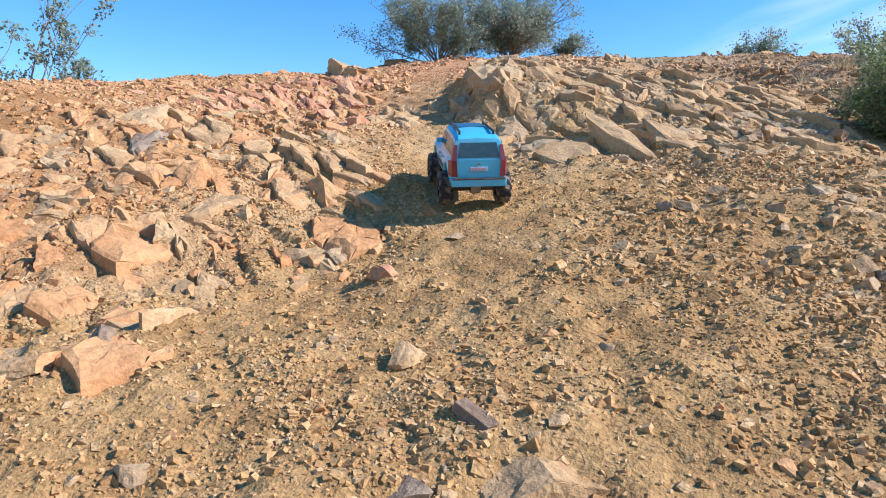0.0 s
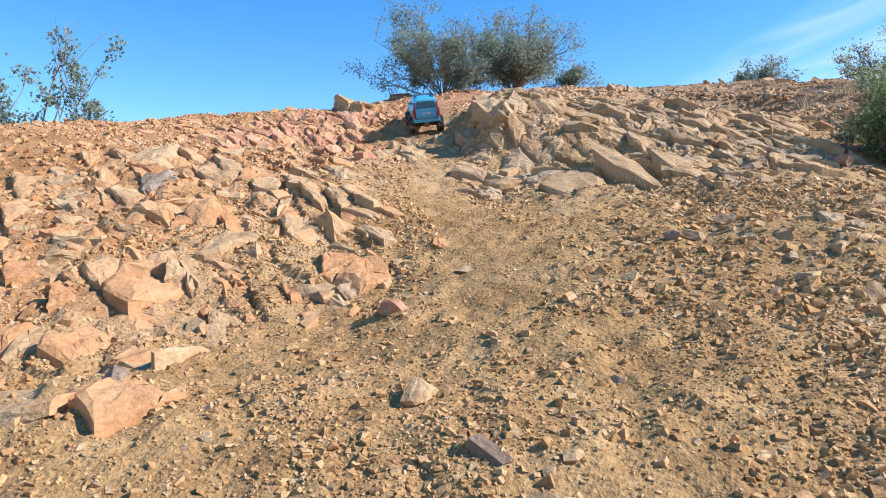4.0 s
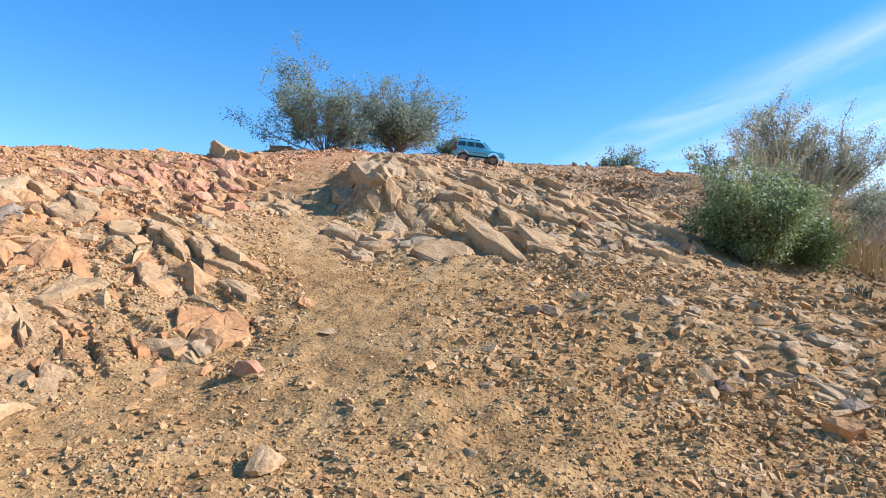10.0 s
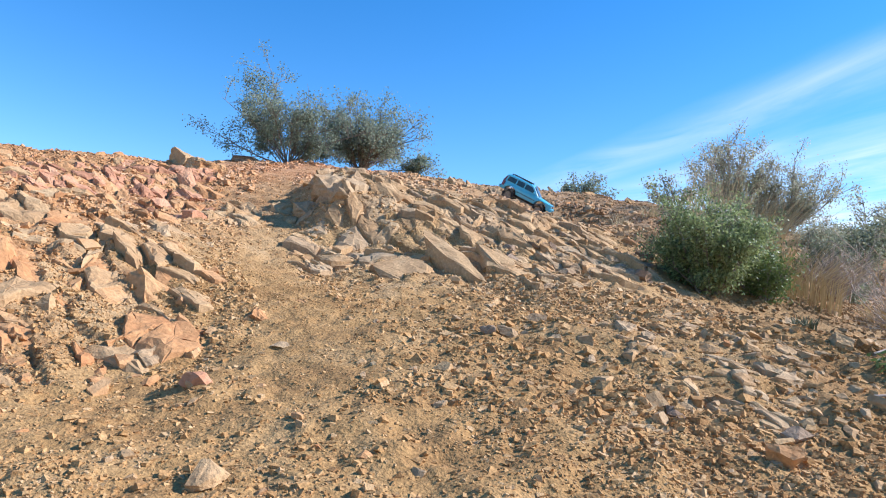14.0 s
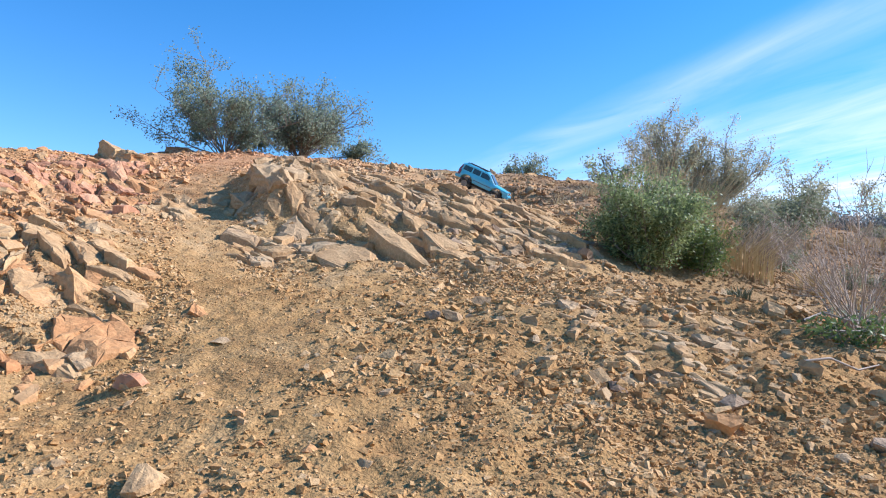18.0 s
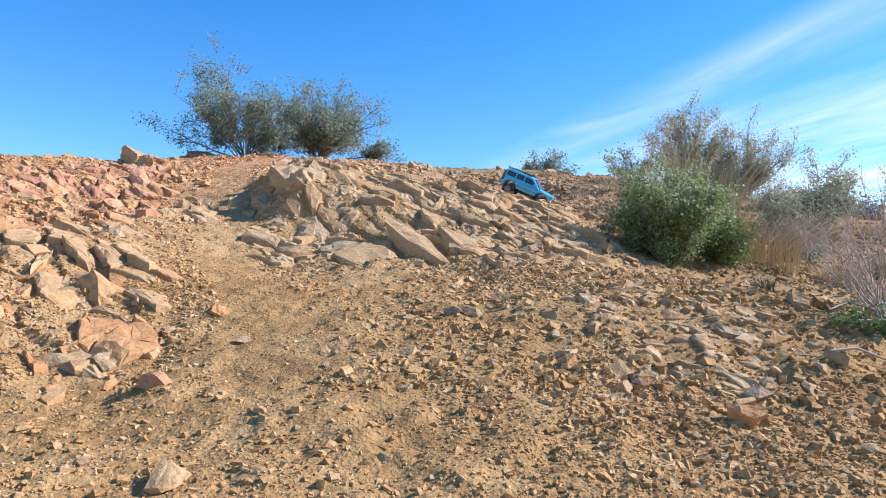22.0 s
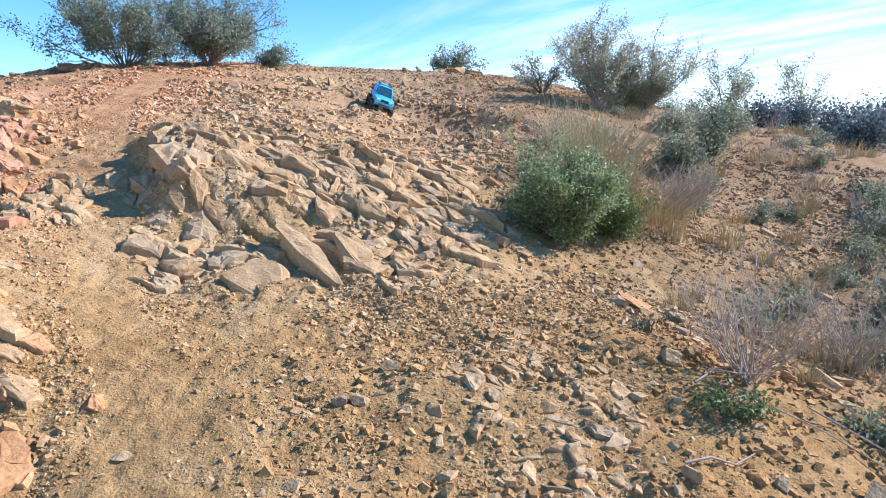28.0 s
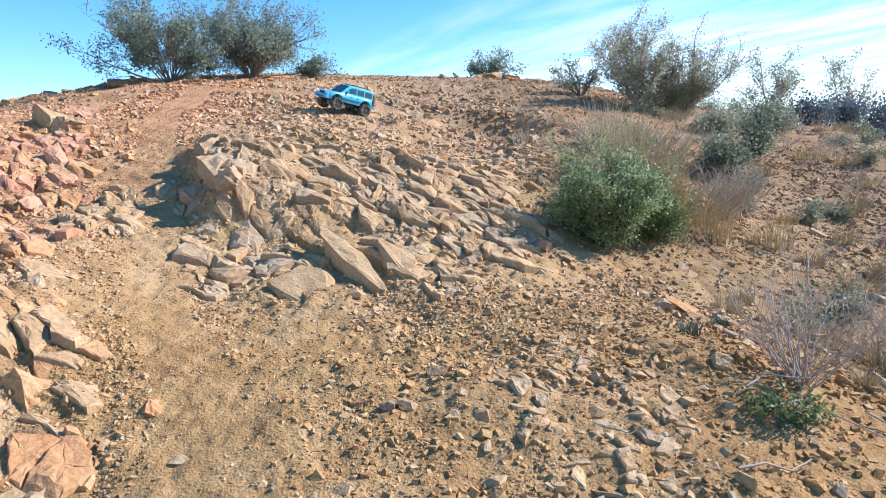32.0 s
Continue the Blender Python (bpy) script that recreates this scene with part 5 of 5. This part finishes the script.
for s in (-1, 1):
    side_window(car, s, [(-0.218, 0.168), (-0.135, 0.168), (-0.135, 0.213), (-0.212, 0.211)])
    side_window(car, s, [(-0.124, 0.168), (-0.052, 0.168), (-0.052, 0.214), (-0.124, 0.214)])
    side_window(car, s, [(-0.042, 0.168), (0.066, 0.168), (0.036, 0.198), (0.012, 0.213), (-0.042, 0.214)])
    rail = box_part("roof_rail", m_black, car, (s * 0.052 - 0.003, -0.2, 0.236), (s * 0.052 + 0.003, 0.0, 0.243), 0.0015)
    box_part("rail_foot", m_black, rail, (s * 0.052 - 0.003, -0.2, 0.228), (s * 0.052 + 0.003, -0.19, 0.237), 0.001)
    box_part("rail_foot", m_black, rail, (s * 0.052 - 0.003, -0.01, 0.228), (s * 0.052 + 0.003, 0.0, 0.237), 0.001)
    mirror = box_part("mirror", m_paint, car, (s * 0.086 - 0.010, 0.048, 0.166), (s * 0.086 + 0.012, 0.064, 0.181), 0.003)
    box_part("door_handle", m_paint, car, (s * 0.090 - 0.003, -0.07, 0.138), (s * 0.090 + 0.002, -0.05, 0.143), 0.001)
    box_part("door_handle", m_paint, car, (s * 0.090 - 0.003, 0.0, 0.138), (s * 0.090 + 0.002, 0.02, 0.143), 0.001)
    box_part("side_strip", m_black, car, (s * 0.0895 - 0.002, -0.09, 0.112), (s * 0.0895 + 0.0015, 0.09, 0.117), 0.0007)
    # tall tail lamps that climb the rear pillars
    lamp = solid("tail_lamp", [(s * 0.064, -0.2545, 0.112), (s * 0.0815, -0.2505, 0.112), (s * 0.0905, -0.226, 0.114), (s * 0.0900, -0.226, 0.160), (s * 0.0815, -0.2505, 0.163), (s * 0.067, -0.2545, 0.160), (s * 0.074, -0.22, 0.136)],
                 [(0, 1, 4, 5), (1, 2, 3, 4), (0, 5, 6), (5, 4, 6), (4, 3, 6), (3, 2, 6), (2, 1, 6), (1, 0, 6)], m_tail, car, "dark red tail lamp")
    solid("lens", [(s * 0.0670, -0.2530, 0.160), (s * 0.0815, -0.2500, 0.163), (s * 0.0840, -0.2360, 0.162), (s * 0.0640, -0.2385, 0.206), (s * 0.0735, -0.2370, 0.206), (s * 0.0745, -0.2280, 0.206), (s * 0.070, -0.228, 0.17)],
          [(0, 1, 4, 3), (1, 2, 5, 4), (3, 4, 5), (0, 3, 6), (3, 5, 6), (5, 2, 6), (2, 1, 0, 6)], m_tail, lamp, "red upper lens")
    head = box_part("headlamp", m_lamp, car, (s * 0.058 - 0.020, 0.236, 0.118), (s * 0.058 + 0.018, 0.2525, 0.136), 0.003, "clear headlamp")
# rear
solid("rear_window", [(-0.063, -0.2470, 0.168), (0.063, -0.2470, 0.168), (0.055, -0.2362, 0.212), (-0.055, -0.2362, 0.212), (-0.063, -0.243, 0.168), (0.063, -0.243, 0.168), (0.055, -0.232, 0.212), (-0.055, -0.232, 0.212)],
      [(0, 1, 2, 3), (7, 6, 5, 4), (0, 4, 5, 1), (1, 5, 6, 2), (2, 6, 7, 3), (3, 7, 4, 0)], m_glass, car, "dark tinted rear window")
bumper = box_part("rear_bumper", m_paint, car, (-0.084, -0.266, 0.083), (0.084, -0.236, 0.106), 0.005, "sky-blue bumper")
box_part("bumper_strip", m_black, bumper, (-0.080, -0.2675, 0.1045), (0.080, -0.246, 0.1085), 0.001)
plate = box_part("number_plate", m_plate, car, (-0.026, -0.2535, 0.128), (0.026, -0.2495, 0.141), 0.0008, "small pale plate with red bars")
for i in range(5):
    box_part("bar", m_bars, plate, (-0.021 + 0.0088 * i, -0.2543, 0.131), (-0.0155 + 0.0088 * i, -0.2533, 0.138), 0.0003)
box_part("tailgate_handle", m_rim, car, (-0.006, -0.2535, 0.148), (0.006, -0.249, 0.152), 0.001)
# front
box_part("grille", m_black, car, (-0.034, 0.244, 0.116), (0.034, 0.2545, 0.138), 0.002, "black grille")
fb = box_part("front_bumper", m_paint, car, (-0.084, 0.236, 0.083), (0.084, 0.266, 0.112), 0.006, "sky-blue bumper")
box_part("air_intake", m_black, fb, (-0.05, 0.258, 0.088), (0.05, 0.2675, 0.098), 0.001)
solid("windscreen", [(-0.066, 0.115, 0.1625), (0.066, 0.115, 0.1625), (0.055, 0.040, 0.2275), (-0.055, 0.040, 0.2275), (-0.066, 0.110, 0.153), (0.066, 0.110, 0.153), (0.054, 0.033, 0.219), (-0.054, 0.033, 0.219)],
      [(0, 1, 2, 3), (7, 6, 5, 4), (0, 4, 5, 1), (1, 5, 6, 2), (2, 6, 7, 3), (3, 7, 4, 0)], m_glass, car, "dark tinted windscreen")
box_part("sunroof", m_glass, car, (-0.042, -0.085, 0.2335), (0.042, -0.005, 0.2375), 0.001, "dark sunroof panel")
# chassis
box_part("chassis", m_black, car, (-0.04, -0.17, 0.064), (0.04, 0.17, 0.09), 0.004, "black chassis plate")
for y in (-AXLE, AXLE):
    ax = box_part("axle", m_black, car, (-0.075, y - 0.010, 0.046), (0.075, y + 0.010, 0.066), 0.005)
    box_part("differential", m_steel, ax, (-0.012, y - 0.02, 0.038), (0.022, y + 0.02, 0.074), 0.006)
    for s in (-1, 1):
        box_part("shock", m_steel, ax, (s * 0.052 - 0.006, y - 0.006, 0.06), (s * 0.052 + 0.006, y + 0.006, 0.12), 0.003)
for s in (-1, 1):
    box_part("link", m_steel, car, (s * 0.03 - 0.003, -0.14, 0.055), (s * 0.03 + 0.003, 0.14, 0.061), 0.001)


def tyre_mesh():
    """A fat ribbed tyre on the x axis with lugs cut across the tread."""
    n, prof = 44, [(-0.019, 0.031), (-0.0225, 0.040), (-0.0215, 0.050), (-0.015, 0.0545), (0.0, 0.0555), (0.015, 0.0545), (0.0215, 0.050), (0.0225, 0.040), (0.019, 0.031)]
    v, f = [], []
    for i in range(n):
        a = 2 * math.pi * i / n
        for k, (x, r) in enumerate(prof):
            lug = 0.0045 if ((i // 2 + (k % 2)) % 2) and 1 < k < 7 else 0.0
            v.append((x, (r - lug) * math.cos(a), (r - lug) * math.sin(a)))
    m = len(prof)
    for i in range(n):
        for k in range(m - 1):
            f.append((i * m + k, i * m + k + 1, ((i + 1) % n) * m + k + 1, ((i + 1) % n) * m + k))
    return quick_mesh("tyre", v, f)


def rim_mesh():
    """A dished rim with six spokes."""
    bm = bmesh.new()
    bmesh.ops.create_cone(bm, cap_ends=True, segments=24, radius1=0.0325, radius2=0.0325, depth=0.030, matrix=Matrix.Rotation(radians(90), 4, "Y"))
    caps = [f for f in bm.faces if len(f.verts) > 4]
    for cap in caps:
        res = bmesh.ops.inset_region(bm, faces=[cap], thickness=0.005, depth=-0.007)
    for s in (-1, 1):
        for i in range(6):
            m = Matrix.Rotation(radians(60 * i), 4, "X") @ Matrix.Translation((s * 0.012, 0.0, 0.015)) @ Matrix.Diagonal((0.006, 0.008, 0.028, 1))
            bmesh.ops.create_cube(bm, size=1, matrix=m)
        bmesh.ops.create_cone(bm, cap_ends=True, segments=12, radius1=0.008, radius2=0.006, depth=0.008, matrix=Matrix.Translation((s * 0.015, 0, 0)) @ Matrix.Rotation(radians(90 * s), 4, "Y"))
    me = bpy.data.meshes.new("rim")
    bm.to_mesh(me)
    bm.free()
    return me


tyre_data, rim_data = tyre_mesh(), rim_mesh()
tyre_data.materials.append(m_rubber)
rim_data.materials.append(m_rim)
wheels = []
for y in (-AXLE, AXLE):
    for s in (-1, 1):
        w = new("wheel", tyre_data)
        w.parent = car
        w.location = (s * HALF_TRACK, y, WHEEL_R)
        tagged(w, "black knobbly crawler tyre on a silver rim")
        r = new("rim", rim_data)
        r.parent = w
        wheels.append(w)


# ---- what moves ----
# seconds, place of the point on the ground under the car, nose up, right side down, heading clockwise from +y
CAR_ROWS = [
    (0, -0.719, 2.148, 0.527, 15, -1, -27),
    (1, -0.995, 2.533, 0.691, 16, 5, -32),
    (2, -1.305, 3.312, 0.910, 16, -6, -25),
    (3, -1.502, 3.680, 1.069, 18, -6, -27),
    (6, -2.065, 5.308, 1.611, 13, 1, -13),
    (7, -2.083, 5.819, 1.725, 11, 3, -2),
    (8, -2.247, 6.726, 1.957, 8, 5, 17),
    (8.5, -2.045, 6.686, 1.960, 4, 10, 51),
    (9, -1.642, 6.601, 1.922, 0, 12, 72),
    (10, -0.922, 6.650, 1.876, -6, 12, 84),
    (11, -0.607, 6.498, 1.803, -9, 14, 86),
    (12, -0.496, 6.318, 1.730, -12, 16, 90),
    (13, -0.327, 6.246, 1.663, -13, 18, 92),
    (14, -0.099, 6.065, 1.577, -26, 10, 99),
    (15, -0.112, 6.069, 1.572, -25, 10, 98),
    (18, 0.028, 6.091, 1.533, -26, 9, 102),
    (19, 0.030, 6.087, 1.534, -23, 8, 104),
    (20, 0.134, 6.046, 1.492, -13, 8, 101),
    (21, 0.250, 5.997, 1.458, -24, 8, 106),
    (22, 0.251, 6.002, 1.447, -26, 7, 106),
    (23, 0.256, 5.959, 1.440, -27, 7, 108),
    (24, 0.262, 5.965, 1.446, -27, 5, 110),
    (24.5, 0.138, 5.959, 1.493, -25, 3, 112),
    (25, -0.006, 6.120, 1.470, -20, -12, 147),
    (25.5, -0.086, 6.128, 1.501, -18, -15, 156),
    (26, -0.171, 6.198, 1.553, -16, -13, 161),
    (26.5, -0.218, 6.222, 1.617, -15, -15, 162),
    (28.5, -0.180, 6.258, 1.606, -13, -21, 169),
    (29, -0.184, 6.207, 1.587, -12, -22, 169),
    (29.5, -0.202, 6.155, 1.586, -8, -23, 182),
    (30, -0.225, 6.204, 1.605, 2, -20, 206),
    (30.5, -0.313, 6.099, 1.592, 4, -16, 218),
    (31, -0.445, 6.038, 1.589, 4, -12, 220),
    (31.5, -0.626, 5.967, 1.607, 6, -10, 223),
    (32, -0.783, 5.886, 1.619, 9, -13, 224),
]


def settled(t, x, y, z, p, r, h):
    """The car's pose at a row, let down until its tyres rest on the ground."""
    m = pose(x, y, 0, p, r, -h)
    feet = [m @ Vector((s * HALF_TRACK * SCALE, f * AXLE * SCALE, 0)) for s in (-1, 1) for f in (-1, 1)]
    gaps = sorted(float(ground_z(f.x, f.y)) - f.z for f in feet)
    return pose(x, y, sum(gaps[1:]) / 3 - 0.002, p, r, -h)


def motions():
    walk(car, [(row[0], settled(*row)) for row in CAR_ROWS])
    # the wheels roll by the way that the car has gone along its heading
    for w in wheels:
        base = Vector(w.location)
        rows, turn, last = [], 0.0, None
        for k in range(0, 321):
            t = k / 10
            i = max(j for j in range(len(CAR_ROWS)) if CAR_ROWS[j][0] <= t + 1e-6)
            a, b = CAR_ROWS[i], CAR_ROWS[min(i + 1, len(CAR_ROWS) - 1)]
            s = (t - a[0]) / (b[0] - a[0]) if b[0] > a[0] else 0.0
            at = Vector([a[n] + (b[n] - a[n]) * s for n in (1, 2, 3)])
            head = radians(a[6] + (b[6] - a[6]) * s)
            if last is not None:
                step = at - last
                sign = 1 if step.x * math.sin(head) + step.y * math.cos(head) >= 0 else -1
                turn -= sign * min(step.length / (WHEEL_R * SCALE), 1.3)
            last = at
            if k % 2 == 0 or abs(turn) > 0:
                rows.append((t, pose(base.x, base.y, base.z, math.degrees(turn), 0, 0)))
        walk(w, rows)


motions()
